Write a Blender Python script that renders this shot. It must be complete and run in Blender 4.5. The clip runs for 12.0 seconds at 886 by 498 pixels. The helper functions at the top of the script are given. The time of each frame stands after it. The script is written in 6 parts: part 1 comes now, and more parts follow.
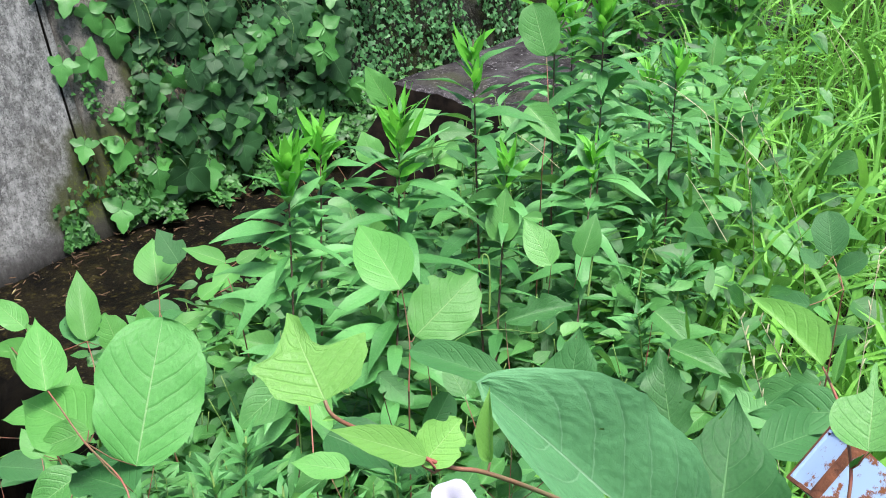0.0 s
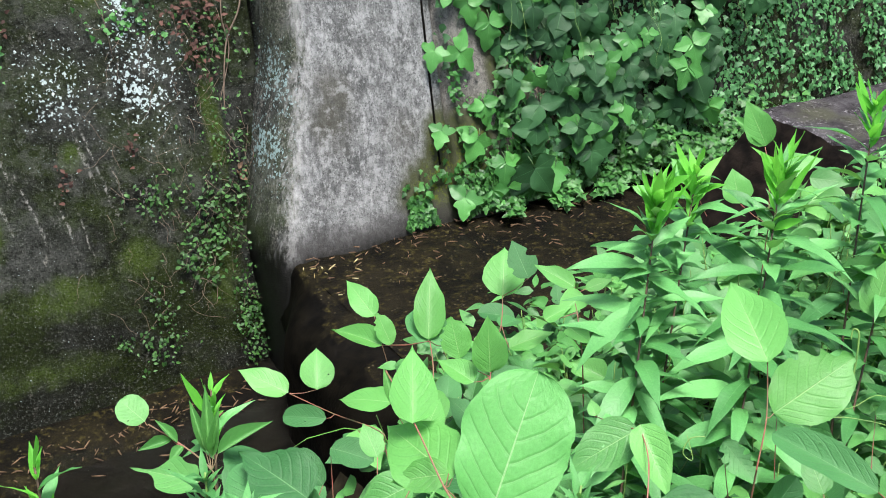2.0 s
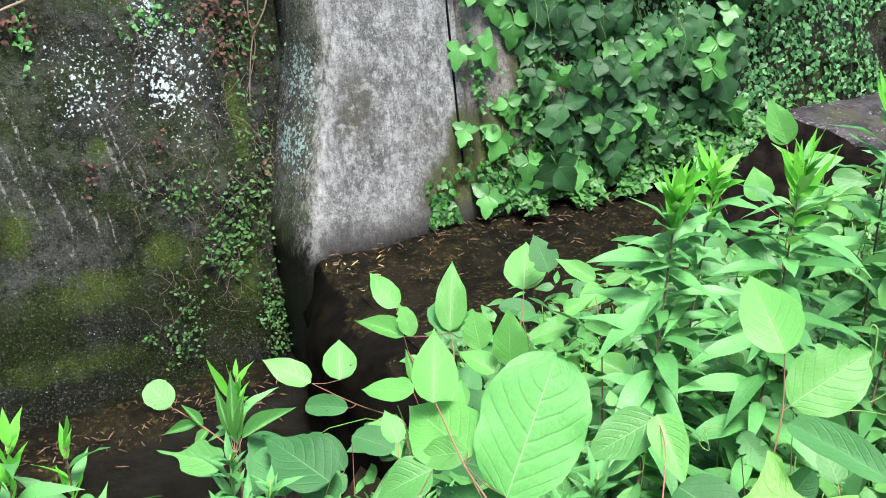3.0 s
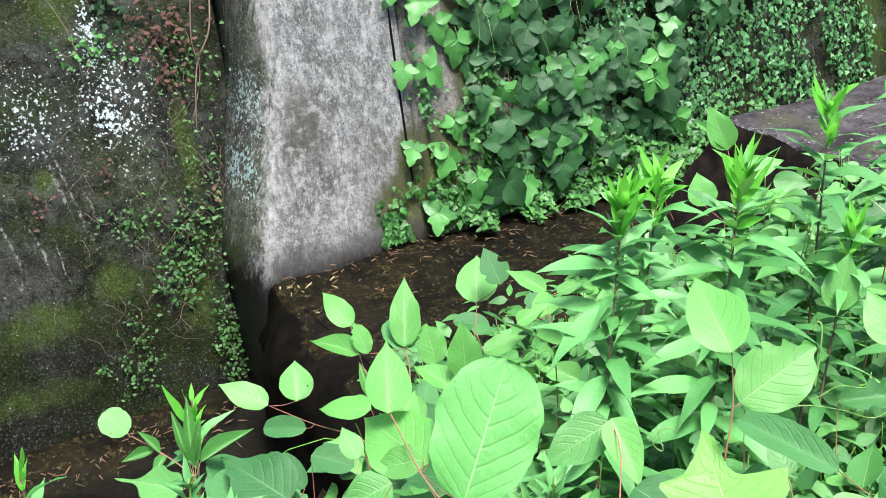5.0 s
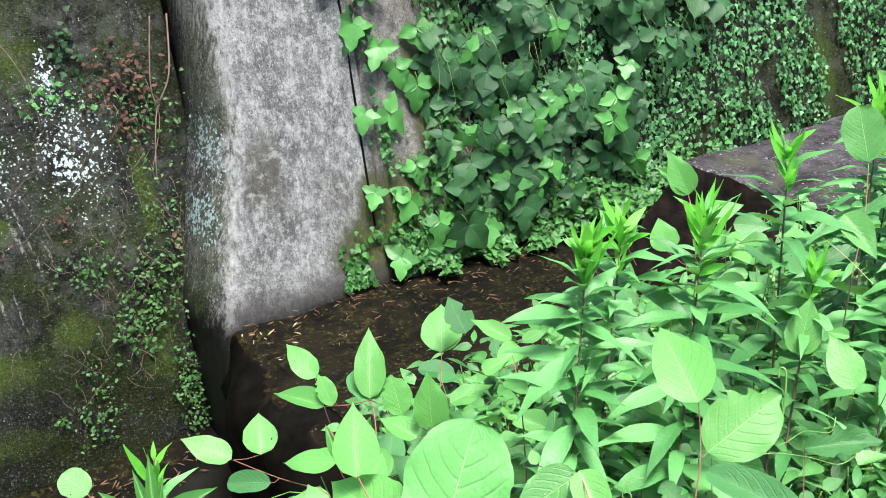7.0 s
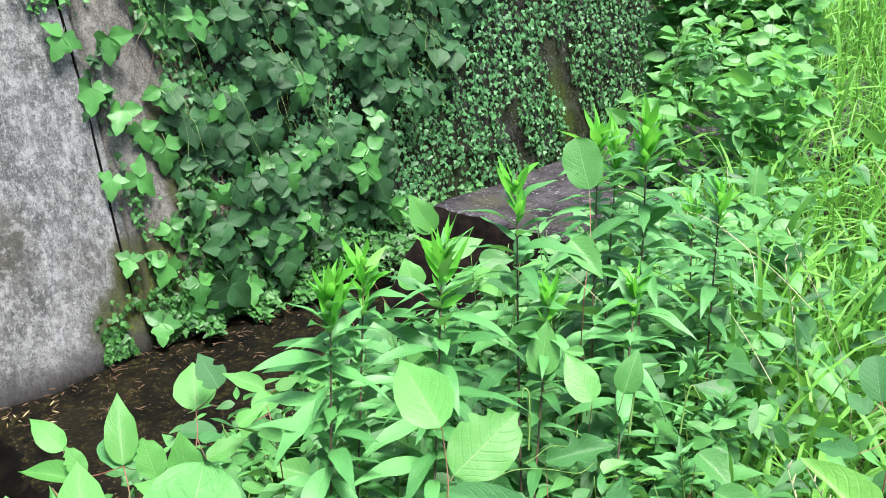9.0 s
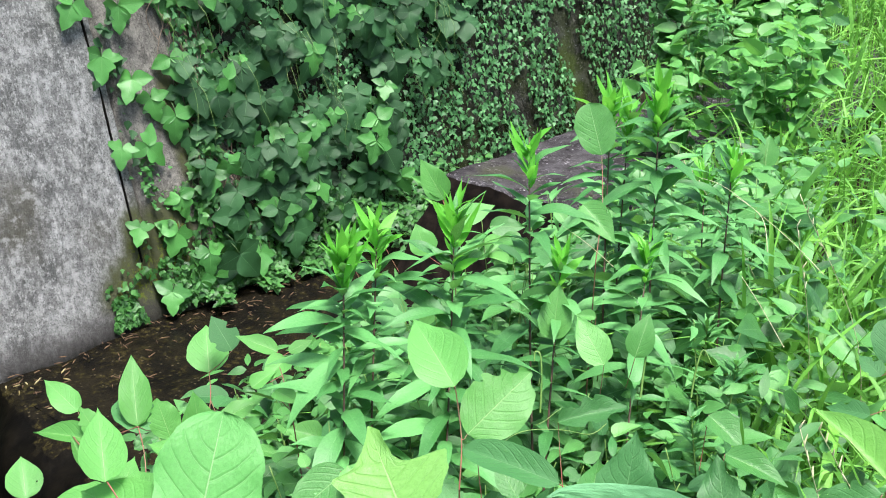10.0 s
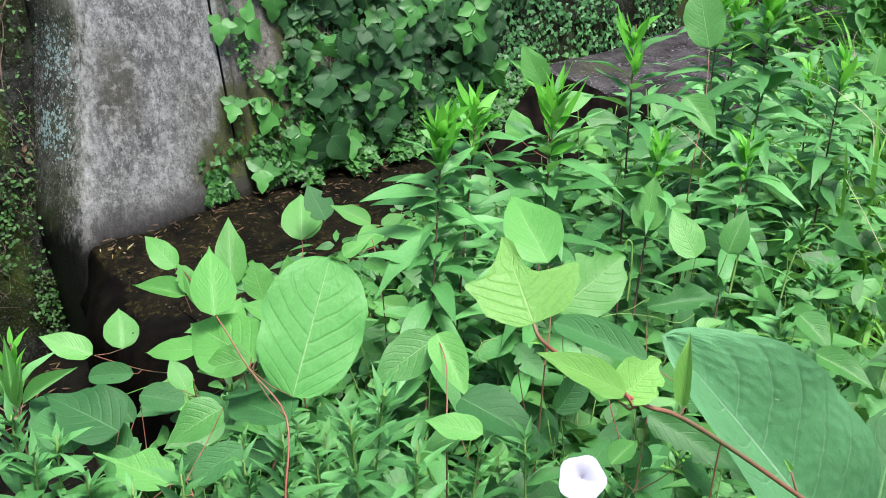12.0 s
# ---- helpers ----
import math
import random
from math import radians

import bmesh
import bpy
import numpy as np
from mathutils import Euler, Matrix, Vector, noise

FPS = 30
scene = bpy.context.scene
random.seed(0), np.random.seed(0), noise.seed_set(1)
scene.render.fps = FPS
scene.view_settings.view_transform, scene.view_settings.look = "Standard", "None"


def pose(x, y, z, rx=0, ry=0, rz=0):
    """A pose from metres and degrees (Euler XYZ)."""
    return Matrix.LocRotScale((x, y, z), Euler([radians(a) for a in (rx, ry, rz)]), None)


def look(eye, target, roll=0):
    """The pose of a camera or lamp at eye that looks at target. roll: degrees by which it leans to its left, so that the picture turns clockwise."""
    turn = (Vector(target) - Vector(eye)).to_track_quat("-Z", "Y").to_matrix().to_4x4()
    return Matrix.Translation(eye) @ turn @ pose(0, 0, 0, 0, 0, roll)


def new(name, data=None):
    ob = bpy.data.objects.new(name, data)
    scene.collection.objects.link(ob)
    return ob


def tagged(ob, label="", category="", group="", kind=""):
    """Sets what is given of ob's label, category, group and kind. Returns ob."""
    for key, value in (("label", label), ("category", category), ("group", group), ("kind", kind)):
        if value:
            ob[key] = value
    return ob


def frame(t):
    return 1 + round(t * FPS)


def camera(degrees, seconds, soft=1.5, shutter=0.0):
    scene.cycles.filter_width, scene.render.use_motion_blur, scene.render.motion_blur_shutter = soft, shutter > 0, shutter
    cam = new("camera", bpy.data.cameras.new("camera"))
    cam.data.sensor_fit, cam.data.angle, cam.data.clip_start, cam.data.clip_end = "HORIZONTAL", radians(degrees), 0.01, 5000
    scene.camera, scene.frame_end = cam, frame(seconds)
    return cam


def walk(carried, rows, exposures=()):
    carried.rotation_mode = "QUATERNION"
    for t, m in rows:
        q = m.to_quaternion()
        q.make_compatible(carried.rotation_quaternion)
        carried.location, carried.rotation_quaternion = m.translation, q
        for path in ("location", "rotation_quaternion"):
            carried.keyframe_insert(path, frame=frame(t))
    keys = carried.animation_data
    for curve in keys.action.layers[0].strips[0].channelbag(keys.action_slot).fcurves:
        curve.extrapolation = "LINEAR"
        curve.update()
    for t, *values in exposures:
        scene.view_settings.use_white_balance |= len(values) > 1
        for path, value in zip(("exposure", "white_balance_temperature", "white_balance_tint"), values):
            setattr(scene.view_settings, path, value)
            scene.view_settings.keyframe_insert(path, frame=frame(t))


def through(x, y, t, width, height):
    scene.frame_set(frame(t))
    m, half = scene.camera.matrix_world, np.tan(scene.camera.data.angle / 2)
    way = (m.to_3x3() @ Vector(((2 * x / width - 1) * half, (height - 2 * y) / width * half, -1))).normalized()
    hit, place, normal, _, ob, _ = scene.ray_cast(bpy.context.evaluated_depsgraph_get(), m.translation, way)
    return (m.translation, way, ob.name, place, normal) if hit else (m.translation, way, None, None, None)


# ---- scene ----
cam = camera(43.42, 12.0, soft=1.0)
PATH = [
    (0, -0, 0, 1.55, 63, 0, 0),
    (0.5, -0.0015, 0.0317, 1.5518, 63.22, -0.61, 0.58),
    (1, 0.0215, 0.0856, 1.565, 63.25, -0.98, 3.46),
    (1.5, -0.0086, 0.093, 1.5699, 63.02, -0.97, 11.03),
    (2, -0.0812, 0.0717, 1.5717, 62.79, -1.2, 18.81),
    (2.5, -0.0926, 0.0542, 1.5717, 62.76, -2.08, 20.48),
    (3, -0.0711, 0.0429, 1.5712, 62.79, -1.25, 20.12),
    (5, -0.0597, 0.027, 1.5726, 63.83, -0.2, 16.95),
    (5.5, -0.0677, 0.0189, 1.5788, 64.21, -0.58, 16.99),
    (6, -0.0762, 0.0164, 1.579, 64.8, -0.5, 17.53),
    (6.5, -0.0763, 0.0283, 1.579, 65.33, -0.29, 17.5),
    (7, -0.0671, 0.039, 1.586, 65.91, -0.34, 14.86),
    (7.5, -0.0531, 0.0411, 1.5954, 66.81, -0.52, 11.43),
    (9.5, -0.003, 0.0039, 1.5732, 69.02, -0.42, 1.38),
    (10, -0.0173, 0.0013, 1.5624, 67.54, -0.52, 2.73),
    (10.5, -0.0461, 0.0097, 1.5408, 64.83, -2.68, 3.96),
    (11, -0.0395, 0.0026, 1.5508, 63.68, -2.93, 5.15),
    (11.5, -0.0395, -0.0136, 1.5369, 63.28, -2.75, 5.7),
    (12, -0.0399, -0.0224, 1.5299, 62.28, -2.24, 8.1),
]
EXPOSURES = [(0.0, 1.1), (1.0, 1.14), (1.5, 1.2), (2.0, 1.34), (2.5, 1.55), (3.0, 1.58), (7.5, 1.62), (9.5, 1.5), (10.5, 1.28), (12.0, 1.08)]
walk(cam, [(t, pose(x, y, z, rx, ry, rz)) for t, x, y, z, rx, ry, rz in PATH], EXPOSURES)

# ---- light: an overcast summer day ----
SUN_ELEVATION, SUN_TURN = 75.0, 138.0
world = bpy.data.worlds.new("overcast_sky")
scene.world = world
world.use_nodes = True
wn = world.node_tree.nodes
sky = wn.new("ShaderNodeTexSky")
sky.sky_type, sky.sun_disc = "NISHITA", False
sky.sun_elevation, sky.sun_rotation = radians(SUN_ELEVATION), radians(SUN_TURN)
sky.air_density, sky.dust_density, sky.ozone_density = 1.0, 4.0, 1.0
world.node_tree.links.new(sky.outputs[0], wn["Background"].inputs[0])
wn["Background"].inputs[1].default_value = 0.115
sun_data = bpy.data.lights.new("sun", "SUN")
sun_data.energy, sun_data.angle, sun_data.color = 3.4, radians(20), (1.0, 0.98, 0.968)
sun = new("sun", sun_data)
sun.matrix_world = look((0, 0, 0), (-math.sin(radians(SUN_TURN)) * math.cos(radians(SUN_ELEVATION)), -math.cos(radians(SUN_TURN)) * math.cos(radians(SUN_ELEVATION)), -math.sin(radians(SUN_ELEVATION))))

rng = np.random.default_rng(11)


# ---- small helpers ----
def part(name, mesh, material, parent, label=""):
    """One mesh object under a thing; the mesh is in the parent's own axes."""
    if isinstance(mesh, bmesh.types.BMesh):
        data = bpy.data.meshes.new(name)
        mesh.to_mesh(data)
        mesh.free()
        mesh = data
    if material is not None and not mesh.materials:
        mesh.materials.append(material)
    ob = new(name, mesh)
    if parent is not None:
        ob.parent = parent
    return tagged(ob, label)


def from_arrays(name, verts, faces, uvs=None, smooth=True, material=None):
    data = bpy.data.meshes.new(name)
    data.from_pydata([tuple(v) for v in verts], [], faces)
    if uvs is not None:
        layer = data.uv_layers.new(name="UVMap")
        loops = np.empty(len(data.loops), dtype=np.int32)
        data.loops.foreach_get("vertex_index", loops)
        layer.data.foreach_set("uv", np.asarray(uvs, dtype=np.float32)[loops].ravel())
    if smooth:
        data.polygons.foreach_set("use_smooth", [True] * len(data.polygons))
    if material is not None:
        data.materials.append(material)
    data.update()
    return data


def thing(name, at, label, category, group=""):
    ob = new(name)
    ob.location = at
    ob.empty_display_size = 0.05
    return tagged(ob, label, category, group)


def sm(a, b, x):
    k = min(1.0, max(0.0, (x - a) / (b - a)))
    return k * k * (3 - 2 * k)


def curve_points(points, steps=4):
    """A smooth line through the points."""
    pts = [Vector(p) for p in points]
    if len(pts) < 3:
        return [pts[0].lerp(pts[-1], k / steps) for k in range(steps + 1)]
    out = []
    for i in range(len(pts) - 1):
        a, b, c, d = pts[max(i - 1, 0)], pts[i], pts[i + 1], pts[min(i + 2, len(pts) - 1)]
        for k in range(steps):
            u = k / steps
            out.append(0.5 * (2 * b + (c - a) * u + (2 * a - 5 * b + 4 * c - d) * u * u + (3 * b - a - 3 * c + d) * u ** 3))
    return out + [pts[-1]]


def add_tube(verts, faces, line, r0, r1, sides=6):
    first = len(verts)
    side = Vector((0.3, 1, 0.2)).normalized()
    for i, p in enumerate(line):
        way = (line[min(i + 1, len(line) - 1)] - line[max(i - 1, 0)]).normalized()
        x = way.cross(side).normalized()
        y = way.cross(x)
        r = r0 + (r1 - r0) * i / max(1, len(line) - 1)
        for k in range(sides):
            a = 2 * math.pi * k / sides
            verts.append(p + x * (r * math.cos(a)) + y * (r * math.sin(a)))
    for i in range(len(line) - 1):
        for k in range(sides):
            a, b = first + i * sides + k, first + i * sides + (k + 1) % sides
            faces.append((a, b, b + sides, a + sides))
    faces.append(tuple(first + (len(line) - 1) * sides + k for k in range(sides)))


# ---- materials ----
class Nodes:
    """Short notation for a node tree."""

    def __init__(self, name):
        self.mat = bpy.data.materials.new(name)
        self.mat.use_nodes = True
        self.tree = self.mat.node_tree
        self.out = self.tree.nodes["Material Output"]
        self.bsdf = self.tree.nodes["Principled BSDF"]

    def put(self, socket, value):
        if isinstance(value, bpy.types.NodeSocket):
            self.tree.links.new(value, socket)
        elif value is not None:
            if isinstance(value, (tuple, list)) and len(value) == 3 and socket.type == "RGBA":
                value = (*value, 1.0)
            socket.default_value = value

    def node(self, kind, **inputs):
        n = self.tree.nodes.new(kind)
        for key, value in inputs.items():
            self.put(n.inputs[key.replace("_", " ")], value)
        return n

    def math(self, op, a, b=None, c=None, clamp=False):
        n = self.tree.nodes.new("ShaderNodeMath")
        n.operation, n.use_clamp = op, clamp
        for i, v in enumerate((a, b, c)):
            if v is not None:
                self.put(n.inputs[i], v)
        return n.outputs[0]

    def mix(self, a, b, k, blend="MIX"):
        n = self.tree.nodes.new("ShaderNodeMix")
        n.data_type, n.blend_type = "RGBA", blend
        self.put(n.inputs[0], k)
        self.put(n.inputs[6], a)
        self.put(n.inputs[7], b)
        return n.outputs[2]

    def ramp(self, value, low, high):
        n = self.tree.nodes.new("ShaderNodeMapRange")
        n.interpolation_type = "SMOOTHSTEP"
        self.put(n.inputs[0], value)
        n.inputs[1].default_value, n.inputs[2].default_value = low, high
        return n.outputs[0]

    def noise(self, scale, detail=4.0, vector=None, rough=0.55):
        n = self.node("ShaderNodeTexNoise", Scale=scale, Detail=detail, Roughness=rough)
        if vector is not None:
            self.put(n.inputs["Vector"], vector)
        return n.outputs[0]

    def coords(self, stretch=(1, 1, 1), kind="Object"):
        c = self.tree.nodes.new("ShaderNodeTexCoord").outputs[kind]
        m = self.tree.nodes.new("ShaderNodeMapping")
        self.put(m.inputs["Vector"], c)
        m.inputs["Scale"].default_value = stretch
        return m.outputs[0]

    def spot(self, centre, size, tilt=0.0, bend=0.0):
        """1 in the middle of an ellipsoid of that size, 0 outside it."""
        c = self.tree.nodes.new("ShaderNodeTexCoord").outputs["Object"]
        m = self.tree.nodes.new("ShaderNodeMapping")
        m.vector_type = "TEXTURE"
        if bend:
            wobble = self.node("ShaderNodeTexNoise", Vector=c, Scale=5.0, Detail=3.0)
            off = self.tree.nodes.new("ShaderNodeVectorMath")
            off.operation = "MULTIPLY_ADD"
            self.put(off.inputs[0], wobble.outputs["Color"])
            off.inputs[1].default_value = (bend, 0, 0)
            self.put(off.inputs[2], c)
            c = off.outputs[0]
        self.put(m.inputs["Vector"], c)
        m.inputs["Scale"].default_value = size
        m.inputs["Rotation"].default_value = (0, radians(tilt), 0)
        m.inputs["Location"].default_value = centre
        n = self.tree.nodes.new("ShaderNodeVectorMath")
        n.operation = "LENGTH"
        self.put(n.inputs[0], m.outputs[0])
        return self.ramp(n.outputs["Value"], 1.0, 0.0)

    def bump(self, height, strength, distance=0.01):
        b = self.node("ShaderNodeBump", Height=height, Strength=strength, Distance=distance)
        self.put(self.bsdf.inputs["Normal"], b.outputs[0])
        return b.outputs[0]

    def done(self, color, rough, spec=0.5):
        self.put(self.bsdf.inputs["Base Color"], color)
        self.put(self.bsdf.inputs["Roughness"], rough)
        self.bsdf.inputs["Specular IOR Level"].default_value = spec
        return self.mat


def leaf_material(name, dark, light, vein, through, rough=0.42, islands=False, ribs=7.0, slope=2.4, sheen=0.4, veins=0.5, holes=0.0, relief=0.0027, blisters=0.22):
    """A leaf blade: sunken midrib and side veins that arch to the tip, the blade puckered between them."""
    m = Nodes(name)
    dark, light = tuple(0.78 * c for c in dark), tuple(1.14 * c for c in light)
    uv = m.tree.nodes.new("ShaderNodeTexCoord").outputs["UV"]
    if islands:
        chance = m.tree.nodes.new("ShaderNodeNewGeometry").outputs["Random Per Island"]
    else:
        chance = m.tree.nodes.new("ShaderNodeObjectInfo").outputs["Random"]
    xyz = m.node("ShaderNodeSeparateXYZ", Vector=uv).outputs
    warp = m.math("MULTIPLY", m.math("SUBTRACT", m.noise(4.0, 2.0, uv), 0.5), 0.045)
    across = m.math("MULTIPLY", m.math("ABSOLUTE", m.math("SUBTRACT", xyz[0], 0.5)), 2.0)
    taper = m.math("SUBTRACT", 1.15, m.math("MULTIPLY", xyz[1], 0.8))
    midrib = m.ramp(m.math("DIVIDE", across, taper), 0.03, 0.012)
    bow = m.math("POWER", across, 1.35)
    shifted = m.math("MULTIPLY", m.math("GREATER_THAN", xyz[0], 0.5), 0.35)
    phase = m.math("ADD", m.math("SUBTRACT", m.math("MULTIPLY", m.math("ADD", xyz[1], warp), ribs), m.math("MULTIPLY", bow, slope)), shifted)
    fold = m.math("ABSOLUTE", m.math("SUBTRACT", m.math("FRACT", phase), 0.5))
    fade = m.math("MULTIPLY", m.ramp(across, 1.02, 0.7), m.ramp(xyz[1], 0.93, 0.72))
    rib = m.math("MULTIPLY", m.ramp(fold, 0.462, 0.496), fade)
    groove = m.math("MULTIPLY", m.ramp(fold, 0.34, 0.5), fade)
    cell = m.node("ShaderNodeTexVoronoi", Vector=uv, Scale=26.0)
    cell.feature = "SMOOTH_F1"
    net = m.node("ShaderNodeTexVoronoi", Vector=uv, Scale=60.0)
    net.feature = "DISTANCE_TO_EDGE"
    fine = m.ramp(net.outputs[0], 0.08, 0.0)
    mask = m.math("MAXIMUM", midrib, m.math("MULTIPLY", rib, 0.6 * veins))
    blotch = m.noise(5.0, 4.0, m.coords((7, 7, 7)))
    tone = m.math("ADD", m.math("MULTIPLY", chance, 0.85), m.math("MULTIPLY", m.math("SUBTRACT", blotch, 0.42), 0.8), clamp=True)
    color = m.mix(dark, light, tone)
    # darker beside the side veins: the creases' shade mixed into the colour
    color = m.mix(color, tuple(0.72 * c for c in dark), m.math("MULTIPLY", m.math("MULTIPLY", groove, m.math("SUBTRACT", 1.0, rib)), 0.2 * min(1.0, 1.6 * veins)))
    color = m.mix(color, vein, m.math("MULTIPLY", mask, 0.62))
    color = m.mix(color, tuple(0.65 * c for c in dark), m.math("MULTIPLY", fine, 0.2))
    spots = m.ramp(m.noise(26.0, 2.0, m.coords((9, 9, 9))), 0.74, 0.8)
    color = m.mix(color, (0.17, 0.12, 0.03), m.math("MULTIPLY", spots, 0.6))
    rise = m.math("ADD", m.math("MULTIPLY", m.math("SUBTRACT", 0.6, cell.outputs["Distance"]), blisters), m.math("MULTIPLY", m.noise(6.0, 2.0, uv), 0.6))
    height = m.math("SUBTRACT", rise, m.math("ADD", m.math("MULTIPLY", groove, 0.3), m.math("ADD", m.math("MULTIPLY", midrib, 0.5), m.math("MULTIPLY", fine, 0.05))))
    normal = m.bump(height, 0.4, relief)
    m.done(color, m.math("ADD", rough, m.math("MULTIPLY", m.math("SUBTRACT", blotch, 0.5), 0.25)), sheen)
    glow = m.node("ShaderNodeBsdfTranslucent", Color=m.mix(color, (0.24, 0.55, 0.07), 0.4, "MIX"), Normal=normal)
    both = m.node("ShaderNodeMixShader", Fac=through)
    m.put(both.inputs[1], m.bsdf.outputs[0])
    m.put(both.inputs[2], glow.outputs[0])
    surface = both.outputs[0]
    if holes:
        shift = m.node("ShaderNodeCombineXYZ", X=m.math("MULTIPLY", chance, 37.0), Y=m.math("MULTIPLY", chance, 91.0))
        move = m.tree.nodes.new("ShaderNodeVectorMath")
        m.put(move.inputs[0], uv)
        m.put(move.inputs[1], shift.outputs[0])
        eaten = m.ramp(m.noise(7.0, 2.0, move.outputs[0]), holes, holes + 0.01)
        gap = m.node("ShaderNodeMixShader", Fac=eaten)
        m.put(gap.inputs[1], surface)
        m.put(gap.inputs[2], m.tree.nodes.new("ShaderNodeBsdfTransparent").outputs[0])
        surface = gap.outputs[0]
    m.put(m.out.inputs["Surface"], surface)
    return m.mat


KNOT = leaf_material("knotweed_leaf", (0.058, 0.22, 0.05), (0.13, 0.345, 0.088), (0.27, 0.45, 0.18), 0.28, veins=0.6, holes=0.735)
KNOT_PALE = leaf_material("knotweed_young_leaf", (0.125, 0.385, 0.082), (0.14, 0.4, 0.1), (0.36, 0.56, 0.22), 0.45, veins=0.2, relief=0.003)
KNOT_FRESH = leaf_material("knotweed_fresh_leaf", (0.2, 0.47, 0.1), (0.22, 0.5, 0.11), (0.4, 0.6, 0.24), 0.4, veins=0.15, relief=0.003)
KNOT_LARGE = leaf_material("knotweed_large_leaf", (0.052, 0.208, 0.044), (0.076, 0.262, 0.06), (0.27, 0.43, 0.2), 0.2, rough=0.5, sheen=0.35, veins=0.6, relief=0.005, blisters=0.2)
KNOT_HUGE = leaf_material("knotweed_huge_leaf", (0.085, 0.25, 0.1), (0.105, 0.28, 0.125), (0.27, 0.43, 0.28), 0.15, rough=0.5, sheen=0.35, relief=0.005, veins=0.8, holes=0.74, blisters=0.45)
KNOT_DULL = leaf_material("ragged_leaf", (0.032, 0.135, 0.034), (0.085, 0.248, 0.072), (0.14, 0.3, 0.11), 0.2, rough=0.5, sheen=0.4, veins=0.6, holes=0.69)
KNOT_OLD = leaf_material("knotweed_old_leaf", (0.03, 0.126, 0.036), (0.055, 0.18, 0.056), (0.13, 0.28, 0.11), 0.2, rough=0.55, sheen=0.28, holes=0.72, relief=0.004, veins=0.6)
LANCE = leaf_material("lance_leaf", (0.05, 0.2, 0.052), (0.115, 0.33, 0.1), (0.14, 0.33, 0.11), 0.25, rough=0.45, sheen=0.38, ribs=14.0, slope=3.0, veins=0.1, relief=0.0015)
LANCE_YOUNG = leaf_material("lance_young_leaf", (0.13, 0.5, 0.05), (0.17, 0.55, 0.068), (0.2, 0.55, 0.09), 0.48, ribs=14.0, slope=3.0, veins=0.1, relief=0.0015)
WEED = leaf_material("weed_leaf", (0.022, 0.105, 0.025), (0.095, 0.29, 0.07), (0.15, 0.33, 0.11), 0.25, islands=True)
WEED_BRIGHT = leaf_material("slender_weed_leaf", (0.05, 0.19, 0.04), (0.11, 0.31, 0.08), (0.15, 0.33, 0.11), 0.28, islands=True)
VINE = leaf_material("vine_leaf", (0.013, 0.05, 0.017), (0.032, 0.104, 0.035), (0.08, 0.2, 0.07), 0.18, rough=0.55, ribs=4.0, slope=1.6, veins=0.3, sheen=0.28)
VINE_YOUNG = leaf_material("vine_young_leaf", (0.048, 0.185, 0.042), (0.08, 0.27, 0.058), (0.12, 0.3, 0.08), 0.26, ribs=4.0, slope=1.6, veins=0.3)
IVY = leaf_material("small_ivy_leaf", (0.014, 0.062, 0.015), (0.062, 0.2, 0.042), (0.09, 0.23, 0.07), 0.2, islands=True, ribs=4.0)
IVY_DULL = leaf_material("wall_weed_leaf", (0.016, 0.055, 0.013), (0.06, 0.165, 0.035), (0.07, 0.14, 0.04), 0.18, islands=True, ribs=4.0)
IVY_FAR = leaf_material("dark_small_ivy_leaf", (0.042, 0.145, 0.052), (0.1, 0.28, 0.1), (0.1, 0.25, 0.09), 0.18, islands=True, ribs=4.0)
BLADE = leaf_material("grass_blade", (0.06, 0.21, 0.03), (0.2, 0.5, 0.075), (0.2, 0.4, 0.09), 0.35, islands=True, ribs=1.0, veins=0.0)


def plain(name, dark, light, scale, rough, bump=0.3, stretch=(1, 1, 1), spec=0.4):
    m = Nodes(name)
    n = m.noise(scale, 6.0, m.coords(stretch))
    m.bump(n, bump, 0.01)
    return m.done(m.mix(dark, light, m.ramp(n, 0.3, 0.7)), rough, spec)


STEM_RED = plain("red_stem", (0.17, 0.13, 0.07), (0.27, 0.075, 0.06), 22.0, 0.5)
STEM_BROWN = plain("dark_stem", (0.045, 0.03, 0.02), (0.1, 0.058, 0.036), 30.0, 0.6)
STEM_GREEN = plain("green_stem", (0.09, 0.19, 0.04), (0.17, 0.28, 0.07), 30.0, 0.5)
STEM_DARK = plain("creeper_stalk", (0.03, 0.075, 0.022), (0.06, 0.12, 0.035), 30.0, 0.6)
ROOT = plain("dry_root", (0.09, 0.065, 0.045), (0.2, 0.15, 0.11), 18.0, 0.8)
DEAD = plain("dead_leaf", (0.03, 0.014, 0.01), (0.085, 0.038, 0.026), 12.0, 0.85)
STRAW = plain("straw", (0.05, 0.028, 0.014), (0.16, 0.1, 0.055), 25.0, 0.8)
PALE_STRAW = plain("pale_leaf_bits", (0.2, 0.15, 0.05), (0.42, 0.37, 0.2), 25.0, 0.7)
DRY = plain("dry_grass_stalk", (0.26, 0.26, 0.13), (0.42, 0.42, 0.27), 25.0, 0.7)
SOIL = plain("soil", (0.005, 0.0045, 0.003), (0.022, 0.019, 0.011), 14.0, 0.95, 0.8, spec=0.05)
HILL = plain("hill_grass", (0.02, 0.06, 0.015), (0.05, 0.12, 0.03), 3.0, 0.95, 0.8)


